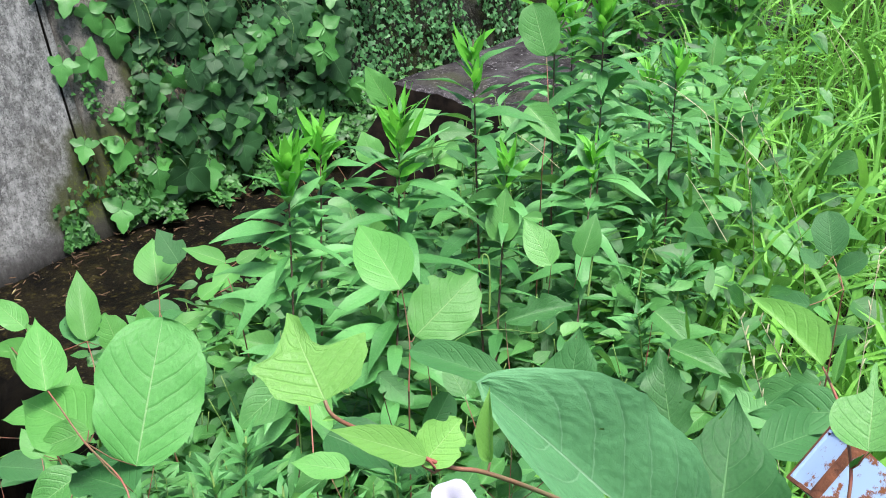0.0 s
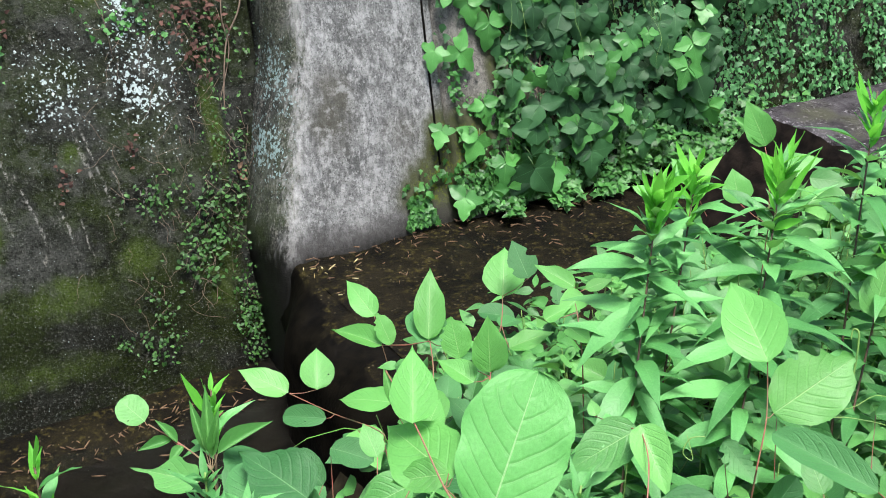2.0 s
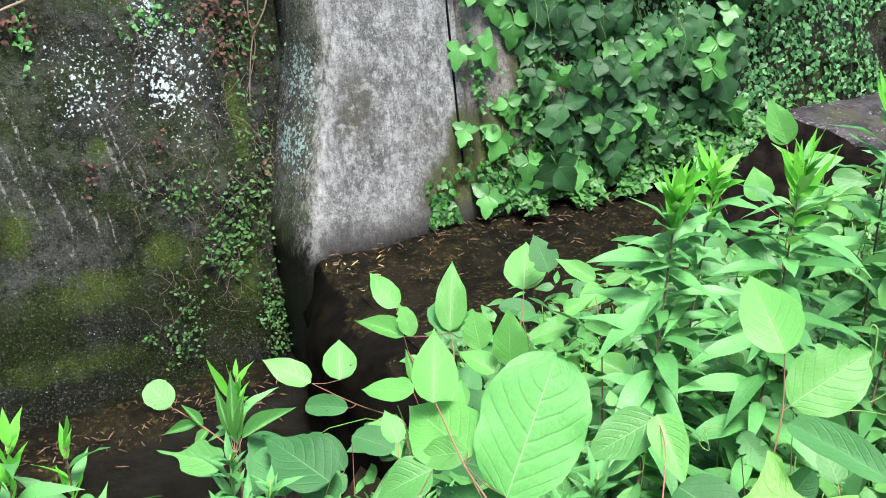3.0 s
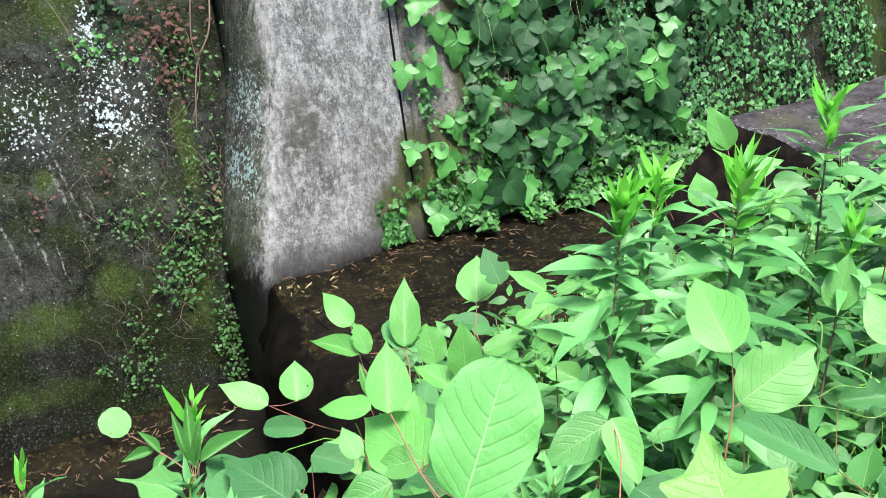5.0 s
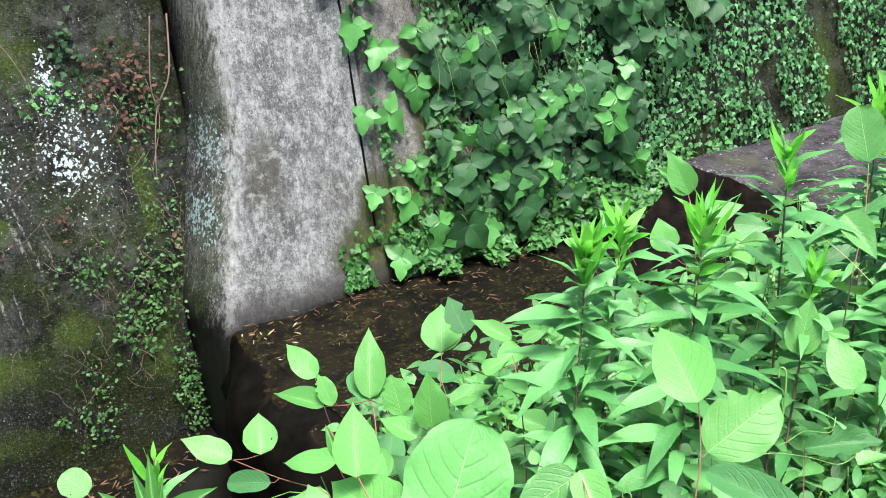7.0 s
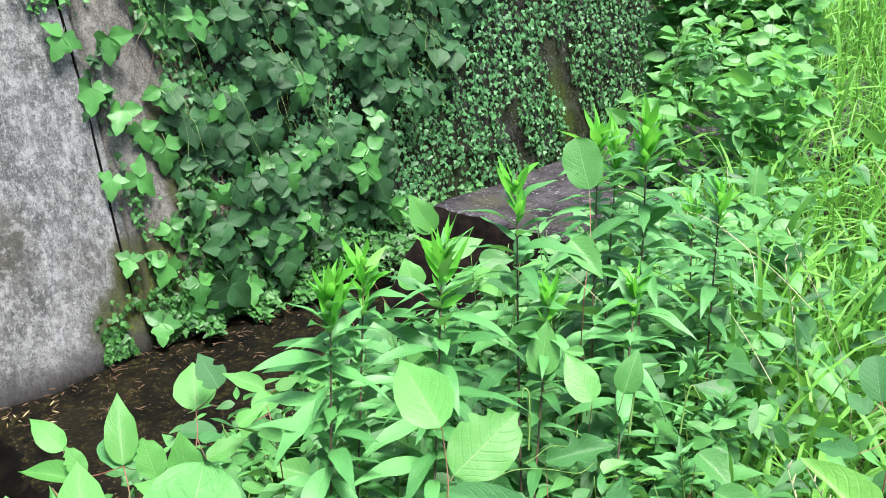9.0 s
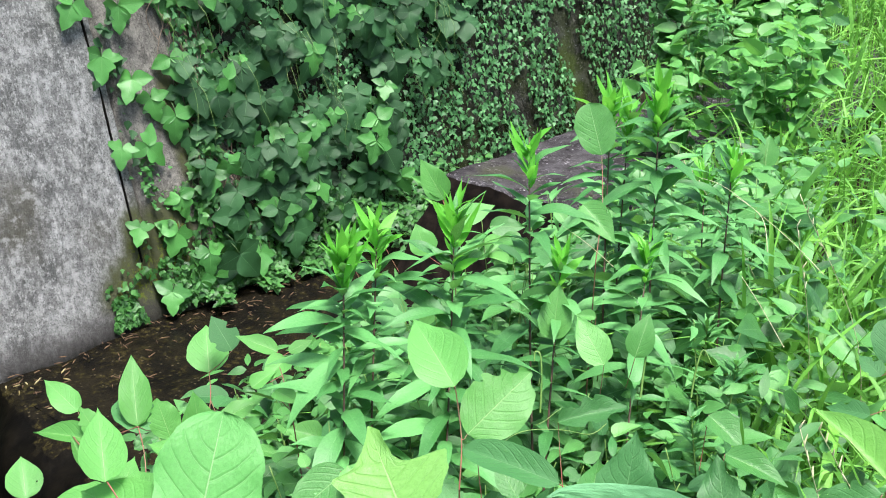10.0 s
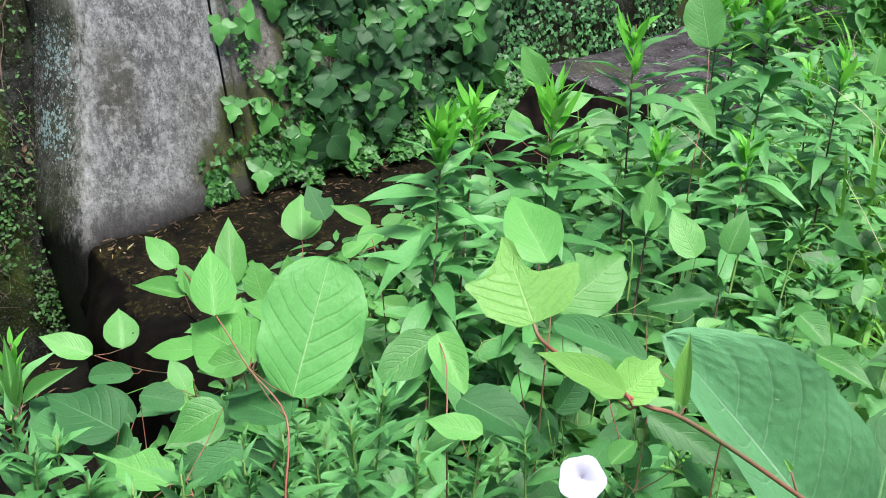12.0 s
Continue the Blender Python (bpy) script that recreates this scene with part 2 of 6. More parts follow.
def lime_line(m, c, width):
    """White lime washed down along the rounded edge of the panel."""
    z = m.node("ShaderNodeSeparateXYZ", Vector=c).outputs
    edge = m.math("ADD", 0.035, m.math("MULTIPLY", m.math("MINIMUM", m.math("ADD", z[2], 0.75), 0.85), 0.267))
    drift = m.math("MULTIPLY", m.math("SUBTRACT", m.noise(6.0, 3.0, c), 0.5), 0.09)
    far = m.math("ABSOLUTE", m.math("SUBTRACT", m.math("SUBTRACT", z[0], edge), drift))
    return m.math("MULTIPLY", m.ramp(far, width, 0.0), m.ramp(m.noise(16.0, 6.0, m.coords((2.2, 2.2, 0.35)), 0.72), 0.4, 0.62))


def pale_color(m, low, high, moss_at):
    c = m.coords()
    grain = m.noise(120.0, 3.0, c, 0.75)
    coarse = m.noise(42.0, 4.0, c, 0.7)
    chance = m.noise(75.0, 5.0, m.coords((1, 1, 0.6)), 0.8)
    cloud = m.noise(3.2, 7.0, c, 0.66)
    streak = m.noise(9.0, 6.0, m.coords((3.0, 3.0, 0.3)), 0.65)
    color = m.mix(low, high, m.ramp(cloud, 0.34, 0.64))
    color = m.mix(color, tuple(1.75 * v for v in high), m.math("MULTIPLY", m.ramp(streak, 0.46, 0.66), 0.55))
    color = m.mix(color, tuple(0.35 * v for v in low), m.math("MULTIPLY", m.ramp(grain, 0.5, 0.64), 0.75))
    color = m.mix(color, tuple(0.45 * v for v in low), m.math("MULTIPLY", m.ramp(coarse, 0.52, 0.7), 0.6))
    color = m.mix(color, tuple(2.1 * v for v in high), m.math("MULTIPLY", m.ramp(chance, 0.5, 0.66), 0.6))
    rag = m.math("MULTIPLY", m.noise(9.0, 6.0, c, 0.7), 1.6)
    rain = m.noise(13.0, 5.0, m.coords((2.6, 2.6, 0.16)), 0.6)
    color = m.mix(color, tuple(0.5 * v for v in low), m.math("MULTIPLY", m.math("MULTIPLY", m.ramp(rain, 0.48, 0.62), m.ramp(m.noise(2.2, 3.0, c), 0.4, 0.58)), 0.55))
    stain = m.math("MULTIPLY", m.math("MAXIMUM", m.spot((0.33, 0.18, -0.16), (0.22, 0.6, 0.36)), m.math("MULTIPLY", m.spot((0.68, 0.1, -0.33), (0.24, 0.6, 0.26)), 0.6)), rag)
    color = m.mix(color, (0.045, 0.043, 0.03), m.math("MULTIPLY", m.ramp(stain, 0.08, 0.8), 0.8))
    color = m.mix(color, tuple(1.8 * v for v in high), m.math("MULTIPLY", lime_line(m, c, 0.06), 0.4))
    clump = m.noise(17.0, 7.0, c, 0.72)
    color = m.mix(color, tuple(1.9 * v for v in high), m.math("MULTIPLY", m.ramp(clump, 0.5, 0.64), 0.5))
    color = m.mix(color, tuple(0.6 * v for v in low), m.math("MULTIPLY", m.ramp(clump, 0.46, 0.34), 0.5))
    moss = None
    for centre, size in moss_at:
        here = m.spot(centre, size)
        moss = here if moss is None else m.math("MAXIMUM", moss, here)
    moss = m.math("MULTIPLY", moss, rag)
    color = m.mix(color, (0.04, 0.046, 0.016), m.math("MULTIPLY", m.ramp(moss, 0.06, 0.42), 0.92))
    color = m.mix(color, (0.085, 0.11, 0.012), m.ramp(m.math("MULTIPLY", moss, m.ramp(coarse, 0.45, 0.6)), 0.3, 0.8))
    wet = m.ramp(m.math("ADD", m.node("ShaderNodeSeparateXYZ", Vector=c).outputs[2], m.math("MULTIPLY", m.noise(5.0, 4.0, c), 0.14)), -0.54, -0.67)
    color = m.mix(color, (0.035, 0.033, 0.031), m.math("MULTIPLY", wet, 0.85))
    return color, m.math("ADD", m.math("MULTIPLY", grain, 0.7), cloud), m.math("SUBTRACT", 0.9, m.math("MULTIPLY", wet, 0.45))


def pale_concrete(name, low, high, moss_at):
    m = Nodes(name)
    color, height, rough = pale_color(m, low, high, moss_at)
    m.bump(height, 0.6, 0.012)
    return m.done(color, rough, 0.3)


def mossy_color(m, lichen, dark, light, moss, tint=(0.47, 0.56, 0.55), runs=(), fine=54.0, wash=0.63, patches=(), crest=False):
    c = m.coords()
    grain = m.noise(90.0, 4.0, c, 0.75)
    cloud = m.noise(4.0, 7.0, c, 0.68)
    green = m.noise(2.6, 7.0, m.coords((1, 1, 1.4)), 0.66)
    streak = m.noise(10.0, 4.0, m.coords((3.4, 3.4, 0.2)), 0.5)
    color = m.mix(dark, light, m.ramp(cloud, 0.36, 0.7))
    color = m.mix(color, (0.2, 0.19, 0.165), m.math("MULTIPLY", m.math("MULTIPLY", m.ramp(streak, wash, wash + 0.09), m.ramp(grain, 0.42, 0.6)), 0.85))
    height = m.node("ShaderNodeSeparateXYZ", Vector=c).outputs[2]
    low = m.ramp(m.math("ADD", height, m.math("MULTIPLY", cloud, 0.7)), 0.05, -0.75)
    color = m.mix(color, moss, m.math("MULTIPLY", m.ramp(green, 0.41, 0.57), m.math("ADD", 0.5, m.math("MULTIPLY", low, 0.45))))
    color = m.mix(color, tuple(0.4 * v for v in dark), m.math("MULTIPLY", m.ramp(m.noise(26.0, 6.0, c, 0.7), 0.48, 0.66), 0.75))
    # dark wall foot: damp, plus the pit's shade put into the colour
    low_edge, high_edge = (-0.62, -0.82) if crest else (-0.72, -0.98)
    damp_shade = m.ramp(m.math("ADD", height, m.math("MULTIPLY", m.noise(6.0, 5.0, c, 0.6), 0.3)), low_edge + 0.15, high_edge + 0.15)
    color = m.mix(color, (0.005, 0.0055, 0.003), m.math("MULTIPLY", damp_shade, 0.93 if crest else 0.6))
    for centre, size in patches:
        here = m.math("MULTIPLY", m.spot(centre, size), m.math("MULTIPLY", m.noise(11.0, 6.0, c, 0.7), 1.7))
        color = m.mix(color, tuple(1.7 * v for v in moss), m.math("MULTIPLY", m.ramp(here, 0.25, 0.75), 0.85))
    for centre, size in runs:
        line = m.math("MULTIPLY", m.spot((centre[0] + 0.05, centre[1], centre[2]), size, -13.0, 0.05), m.ramp(m.noise(48.0, 6.0, c, 0.8), 0.47, 0.6))
        color = m.mix(color, (0.27, 0.265, 0.24), m.math("MULTIPLY", m.ramp(line, 0.08, 0.6), 0.8))
    dots = m.node("ShaderNodeTexVoronoi", Vector=c, Scale=75.0)
    pick = m.node("ShaderNodeSeparateColor", Color=dots.outputs["Color"]).outputs[0]
    stray = m.math("MULTIPLY", m.ramp(dots.outputs["Distance"], 0.32, 0.2), m.ramp(pick, 0.88, 0.93))
    color = m.mix(color, (0.2, 0.2, 0.18), m.math("MULTIPLY", m.math("MULTIPLY", stray, m.math("SUBTRACT", 1.0, low)), m.ramp(m.noise(3.5, 4.0, c), 0.46, 0.66)))
    color = m.mix(color, tuple(2.4 * v for v in light), m.math("MULTIPLY", m.ramp(grain, 0.54, 0.68), 0.6))
    color = m.mix(color, tuple(0.3 * v for v in dark), m.math("MULTIPLY", m.ramp(grain, 0.46, 0.34), 0.6))
    grey = m.ramp(m.noise(9.0, 6.0, c, 0.72), 0.52, 0.62)
    color = m.mix(color, tuple(1.7 * v for v in light), m.math("MULTIPLY", m.math("MULTIPLY", grey, m.math("SUBTRACT", 1.0, low)), 0.35))
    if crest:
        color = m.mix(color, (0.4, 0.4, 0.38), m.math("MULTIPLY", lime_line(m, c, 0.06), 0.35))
        color = m.mix(color, (0.005, 0.0055, 0.003), m.math("MULTIPLY", damp_shade, 0.85))
    for centre, size, amount in lichen:
        wobble = m.node("ShaderNodeTexNoise", Vector=c, Scale=55.0, Detail=3.0)
        moved = m.tree.nodes.new("ShaderNodeVectorMath")
        moved.operation = "MULTIPLY_ADD"
        m.put(moved.inputs[0], wobble.outputs["Color"])
        moved.inputs[1].default_value = (0.035, 0.035, 0.035)
        m.put(moved.inputs[2], c)
        near = m.node("ShaderNodeTexVoronoi", Vector=moved.outputs[0], Scale=fine)
        far = m.math("ADD", near.outputs["Distance"], m.math("MULTIPLY", m.math("SUBTRACT", m.noise(130.0, 3.0, c), 0.5), 0.9))
        patch = m.math("ADD", m.spot(centre, size), m.math("MULTIPLY", m.math("SUBTRACT", m.noise(15.0, 5.0, c, 0.7), 0.52), 1.7))
        edge = m.math("SUBTRACT", m.math("MULTIPLY", patch, amount), far)
        color = m.mix(color, tint, m.math("MULTIPLY", m.ramp(edge, 0.0, 0.12), 0.9))
    return color, m.math("ADD", grain, m.math("MULTIPLY", cloud, 2.0))


def mossy_concrete(name, *look_of, **more):
    m = Nodes(name)
    color, height = mossy_color(m, *look_of, **more)
    m.bump(height, 0.9, 0.015)
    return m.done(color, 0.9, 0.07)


def panel_concrete(name, pale, corner, more):
    """Pale concrete whose dark streaked corner runs into the face in vertical wisps."""
    m = Nodes(name)
    c = m.coords()
    light, height, rough = pale_color(m, *pale)
    dark, height_2 = mossy_color(m, *corner, **more)
    xyz = m.node("ShaderNodeSeparateXYZ", Vector=c).outputs
    edge = m.math("ADD", 0.0, m.math("MULTIPLY", m.math("MINIMUM", m.math("ADD", xyz[2], 0.75), 0.85), 0.267))
    wisps = m.noise(24.0, 5.0, m.coords((2.0, 2.0, 0.1)), 0.65)
    broken = m.noise(30.0, 5.0, m.coords((1, 1, 0.5)), 0.7)
    far = m.math("ADD", m.math("SUBTRACT", xyz[0], edge), m.math("ADD", m.math("MULTIPLY", m.math("SUBTRACT", wisps, 0.5), 0.2), m.math("MULTIPLY", m.math("SUBTRACT", broken, 0.5), 0.12)))
    face = m.ramp(far, -0.02, 0.06)
    chalk = m.math("MULTIPLY", m.ramp(m.math("ABSOLUTE", m.math("SUBTRACT", far, 0.03)), 0.05, 0.0), m.ramp(broken, 0.4, 0.6))
    color = m.mix(m.mix(dark, light, face), (0.42, 0.42, 0.4), m.math("MULTIPLY", chalk, 0.28))
    # black below the ledge: algae, deepened by the pit's shade in the colour
    algae_shade = m.ramp(m.math("ADD", xyz[2], m.math("MULTIPLY", broken, 0.12)), -0.66, -0.76)
    color = m.mix(color, (0.005, 0.005, 0.0035), m.math("MULTIPLY", algae_shade, 0.97))
    m.bump(m.math("ADD", height, m.math("MULTIPLY", height_2, 0.3)), 0.6, 0.012)
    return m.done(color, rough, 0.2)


def block_concrete():
    m = Nodes("dark_weathered_concrete")
    c = m.coords()
    grain = m.noise(55.0, 6.0, c, 0.72)
    cloud = m.noise(6.0, 7.0, c, 0.66)
    color = m.mix((0.024, 0.0215, 0.023), (0.078, 0.073, 0.078), m.ramp(cloud, 0.36, 0.66))
    color = m.mix(color, (0.008, 0.006, 0.006), m.math("MULTIPLY", m.ramp(m.noise(15.0, 5.0, c, 0.7), 0.52, 0.66), 0.7))
    color = m.mix(color, (0.3, 0.285, 0.3), m.math("MULTIPLY", m.math("MULTIPLY", m.ramp(grain, 0.53, 0.63), m.ramp(m.noise(8.0, 5.0, c, 0.7), 0.42, 0.62)), 0.75))
    color = m.mix(color, (0.045, 0.05, 0.016), m.math("MULTIPLY", m.ramp(m.noise(3.0, 5.0, c), 0.54, 0.7), 0.6))
    chips = m.node("ShaderNodeTexVoronoi", Vector=c, Scale=38.0)
    pick = m.node("ShaderNodeSeparateColor", Color=chips.outputs["Color"]).outputs[0]
    bit = m.math("MULTIPLY", m.ramp(m.math("ADD", chips.outputs["Distance"], m.math("MULTIPLY", grain, 0.4)), 0.44, 0.34), m.ramp(pick, 0.9, 0.93))
    color = m.mix(color, (0.36, 0.35, 0.37), m.math("MULTIPLY", bit, 0.85))
    m.bump(m.math("ADD", grain, m.math("MULTIPLY", cloud, 1.5)), 1.0, 0.02)
    return m.done(color, 0.88, 0.12)


def stream_bed():
    m = Nodes("brown_wet_bed")
    c = m.coords()
    a, b = m.noise(7.0, 7.0, c, 0.68), m.noise(38.0, 5.0, c, 0.7)
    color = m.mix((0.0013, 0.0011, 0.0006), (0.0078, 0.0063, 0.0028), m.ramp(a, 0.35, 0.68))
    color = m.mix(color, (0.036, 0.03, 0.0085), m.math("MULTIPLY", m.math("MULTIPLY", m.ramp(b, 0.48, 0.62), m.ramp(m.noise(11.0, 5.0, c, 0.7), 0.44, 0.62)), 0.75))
    grit = m.node("ShaderNodeTexVoronoi", Vector=c, Scale=70.0)
    pick = m.node("ShaderNodeSeparateColor", Color=grit.outputs["Color"]).outputs[0]
    color = m.mix(color, (0.075, 0.062, 0.036), m.math("MULTIPLY", m.math("MULTIPLY", m.ramp(grit.outputs["Distance"], 0.42, 0.25), m.ramp(pick, 0.86, 0.92)), 0.6))
    m.bump(m.math("ADD", a, b), 0.7, 0.012)
    m.bsdf.inputs["Coat Weight"].default_value = 0.06
    m.bsdf.inputs["Coat Roughness"].default_value = 0.18
    return m.done(color, 0.75, 0.07)


def water_material():
    m = Nodes("shallow_water")
    m.bsdf.inputs["Transmission Weight"].default_value = 1.0
    m.bsdf.inputs["IOR"].default_value = 1.33
    m.bump(m.noise(9.0, 3.0, m.coords((1, 2.2, 1))), 0.06, 0.01)
    return m.done((0.95, 0.93, 0.88), 0.04)


def rusty_paint():
    m = Nodes("pale_blue_paint_with_rust")
    c = m.coords()
    n = m.noise(26.0, 6.0, c, 0.7)
    edge = m.math("ADD", n, m.math("MULTIPLY", m.noise(90.0, 3.0, c), 0.25))
    rust = m.ramp(edge, 0.65, 0.71)
    color = m.mix((0.27, 0.38, 0.57), (0.17, 0.06, 0.025), rust)
    m.bump(rust, 0.3, 0.002)
    return m.done(color, m.math("ADD", 0.4, m.math("MULTIPLY", rust, 0.45)), 0.4)


CONCRETE_BROWN = pale_concrete("brownish_weathered_concrete", (0.064, 0.061, 0.054), (0.128, 0.122, 0.109), (((1.02, 0.05, -0.5), (0.3, 0.6, 0.42)), ((1.25, 0.05, 0.1), (0.14, 0.6, 0.6))))
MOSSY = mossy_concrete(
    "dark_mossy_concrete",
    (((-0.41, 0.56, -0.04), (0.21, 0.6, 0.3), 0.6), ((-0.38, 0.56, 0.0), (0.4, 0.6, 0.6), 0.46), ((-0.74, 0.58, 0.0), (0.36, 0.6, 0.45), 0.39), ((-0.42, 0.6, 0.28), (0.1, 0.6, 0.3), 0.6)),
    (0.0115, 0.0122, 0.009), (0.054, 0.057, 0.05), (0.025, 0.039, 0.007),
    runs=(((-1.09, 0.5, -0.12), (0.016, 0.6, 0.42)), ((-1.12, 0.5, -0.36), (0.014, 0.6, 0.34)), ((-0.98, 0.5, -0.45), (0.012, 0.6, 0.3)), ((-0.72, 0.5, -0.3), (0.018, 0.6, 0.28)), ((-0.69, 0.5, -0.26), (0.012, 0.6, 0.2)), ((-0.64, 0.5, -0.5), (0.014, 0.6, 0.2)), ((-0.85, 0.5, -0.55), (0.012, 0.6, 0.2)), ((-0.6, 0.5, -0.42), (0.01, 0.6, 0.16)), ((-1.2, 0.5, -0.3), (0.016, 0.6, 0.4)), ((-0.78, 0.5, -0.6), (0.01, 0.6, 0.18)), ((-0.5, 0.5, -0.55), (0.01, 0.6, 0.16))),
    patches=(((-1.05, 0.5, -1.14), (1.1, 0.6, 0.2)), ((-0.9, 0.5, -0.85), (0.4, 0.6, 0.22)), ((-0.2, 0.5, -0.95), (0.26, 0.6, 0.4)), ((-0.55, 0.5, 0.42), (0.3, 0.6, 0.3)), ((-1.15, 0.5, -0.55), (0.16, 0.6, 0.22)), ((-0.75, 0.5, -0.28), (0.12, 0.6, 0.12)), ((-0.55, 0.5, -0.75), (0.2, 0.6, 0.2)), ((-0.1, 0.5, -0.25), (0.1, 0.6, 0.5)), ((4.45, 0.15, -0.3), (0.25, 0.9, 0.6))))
CONCRETE = panel_concrete(
    "pale_weathered_concrete",
    ((0.074, 0.077, 0.074), (0.178, 0.182, 0.178), (((0.86, 0.05, -0.62), (0.4, 0.6, 0.3)), ((0.9, 0.05, -0.45), (0.2, 0.6, 0.36)))),
    ((((0.0, 0.25, -0.3), (0.22, 0.8, 0.3), 0.82), ((0.1, 0.25, 0.0), (0.2, 0.8, 0.34), 0.72), ((0.02, 0.25, -0.15), (0.18, 0.8, 0.55), 0.55)), (0.02, 0.022, 0.018), (0.07, 0.074, 0.065), (0.024, 0.036, 0.009), (0.24, 0.34, 0.33)),
    dict(fine=52.0, wash=0.48, patches=(((-0.06, 0.3, -0.6), (0.09, 0.7, 0.6)), ((-0.02, 0.4, 0.3), (0.08, 0.7, 0.5))), crest=True))
BLOCK = block_concrete()
# brown concrete for the block's steep faces, their shade put into the colour
BLOCK_SIDE = plain("shaded_brown_concrete", (0.004, 0.003, 0.0022), (0.022, 0.015, 0.011), 16.0, 0.8, 0.8, spec=0.15)
BED = stream_bed()
WATER = water_material()
# near black: the deep channel's shade is put into this colour
WEIR = plain("black_wet_shaded_concrete", (0.0008, 0.0007, 0.0005), (0.004, 0.0033, 0.002), 14.0, 0.6, 0.8, spec=0.07)
RUSTY = rusty_paint()

# ---- the channel: axes along the wall (x), into the wall (y), up (z) ----
CHANNEL = Matrix(((0.616, -0.788, 0, -2.106), (0.788, 0.616, 0, 4.011), (0, 0, 1, 0), (0, 0, 0, 1)))
BATTER = 0.3
UPPER, LOWER = -0.75, -1.37


def rough_sheet(name, place, us, vs, material, label, kind="structure", category=""):
    """A grid of place(u, v) in the channel's axes."""
    verts = [place(u, v) for v in vs for u in us]
    w = len(us)
    faces = [(j * w + i, j * w + i + 1, (j + 1) * w + i + 1, (j + 1) * w + i) for j in range(len(vs) - 1) for i in range(w - 1)]
    a, b, c = (Vector(verts[k]) for k in faces[0][:3])
    if (b - a).cross(c - a).z < 0:
        faces = [f[::-1] for f in faces]
    ob = new(name, from_arrays(name, verts, faces, None, True, material))
    ob.matrix_world = CHANNEL
    return tagged(ob, label, category, "", kind)


def lump(x, y, z, scale, amount):
    return amount * noise.noise(Vector((x * scale, y * scale, z * scale)))


def slab(name, outline, x0, x1, material, label, category="wall", cell=0.06):
    """A wall of that cross-section (y, z), swept along the channel, with thickness and a slightly uneven face."""
    xs = np.linspace(x0, x1, max(2, int((x1 - x0) / cell)))
    line = []
    for (ya, za), (yb, zb) in zip(outline, outline[1:] + outline[:1]):
        steps = max(1, int(math.hypot(yb - ya, zb - za) / cell))
        line += [(ya + (yb - ya) * k / steps, za + (zb - za) * k / steps) for k in range(steps)]
    verts, faces, n = [], [], len(line)
    for x in xs:
        for y, z in line:
            verts.append((x, y + lump(x, y, z, 3.0, 0.012) + lump(x, y, z, 14.0, 0.004), z))
    for i in range(len(xs) - 1):
        for k in range(n):
            faces.append((i * n + k, i * n + (k + 1) % n, (i + 1) * n + (k + 1) % n, (i + 1) * n + k))
    faces += [tuple(range(n))[::-1], tuple((len(xs) - 1) * n + k for k in range(n))]
    data = from_arrays(name, verts, faces, None, True, material)
    ob = new(name, data)
    ob.matrix_world = CHANNEL
    return tagged(ob, label, category, "", "structure")


def wall_face(z, back=0.0):
    return back + BATTER * (z - UPPER)


TOP = 2.6
# the pale panel, its neighbour under the creepers, and the recessed downstream wall
def panel():
    xs = [0.0, 0.012, 0.04, 0.08] + list(np.linspace(0.14, 0.915, 16))
    zs = np.linspace(-1.45, TOP, 66)
    verts, faces = [], []
    ridge = lambda z: 0.01 + 0.2 * min(1.0, max(0.0, (z - UPPER) / 0.75)) + 0.09 * max(0.0, z)
    for z in zs:
        r = ridge(z)
        row = []
        # the side face that turns back to the recessed wall, then the front
        for k, (dx, dy) in enumerate(((-0.05, 0.5), (-0.045, 0.2), (-0.035, 0.1), (-0.02, 0.05))):
            row.append((r + dx, wall_face(z) + dy))
        for x in xs:
            row.append((r + x * (0.915 - r) / 0.915, wall_face(z) + 0.028 * max(0.0, 1 - x / 0.06) ** 2))
        row += [(0.915, wall_face(z) + 0.5)]
        verts += [(x + lump(x, y, z, 6.0, 0.006), y + lump(x, y, z, 3.0, 0.012) + lump(x, y, z, 14.0, 0.004), z) for x, y in row]
    w = len(xs) + 5
    for j in range(len(zs) - 1):
        for i in range(w):
            a, b = j * w + i, j * w + (i + 1) % w
            faces.append((a, b, b + w, a + w))
    faces += [tuple(range(w))[::-1], tuple((len(zs) - 1) * w + k for k in range(w))]
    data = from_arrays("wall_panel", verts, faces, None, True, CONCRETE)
    ob = new("wall_panel", data)
    ob.matrix_world = CHANNEL
    return tagged(ob, "pale weathered concrete retaining wall panel with dark stains", "wall", "", "structure")


panel()
section = [(wall_face(-1.45), -1.45), (wall_face(TOP), TOP), (wall_face(TOP) + 0.5, TOP), (wall_face(-1.45) + 0.9, -1.45)]
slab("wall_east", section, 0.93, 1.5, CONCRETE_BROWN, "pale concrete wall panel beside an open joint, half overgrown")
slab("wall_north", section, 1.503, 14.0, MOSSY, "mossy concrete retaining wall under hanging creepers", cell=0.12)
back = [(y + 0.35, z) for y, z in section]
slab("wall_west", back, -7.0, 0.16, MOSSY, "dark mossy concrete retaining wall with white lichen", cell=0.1)
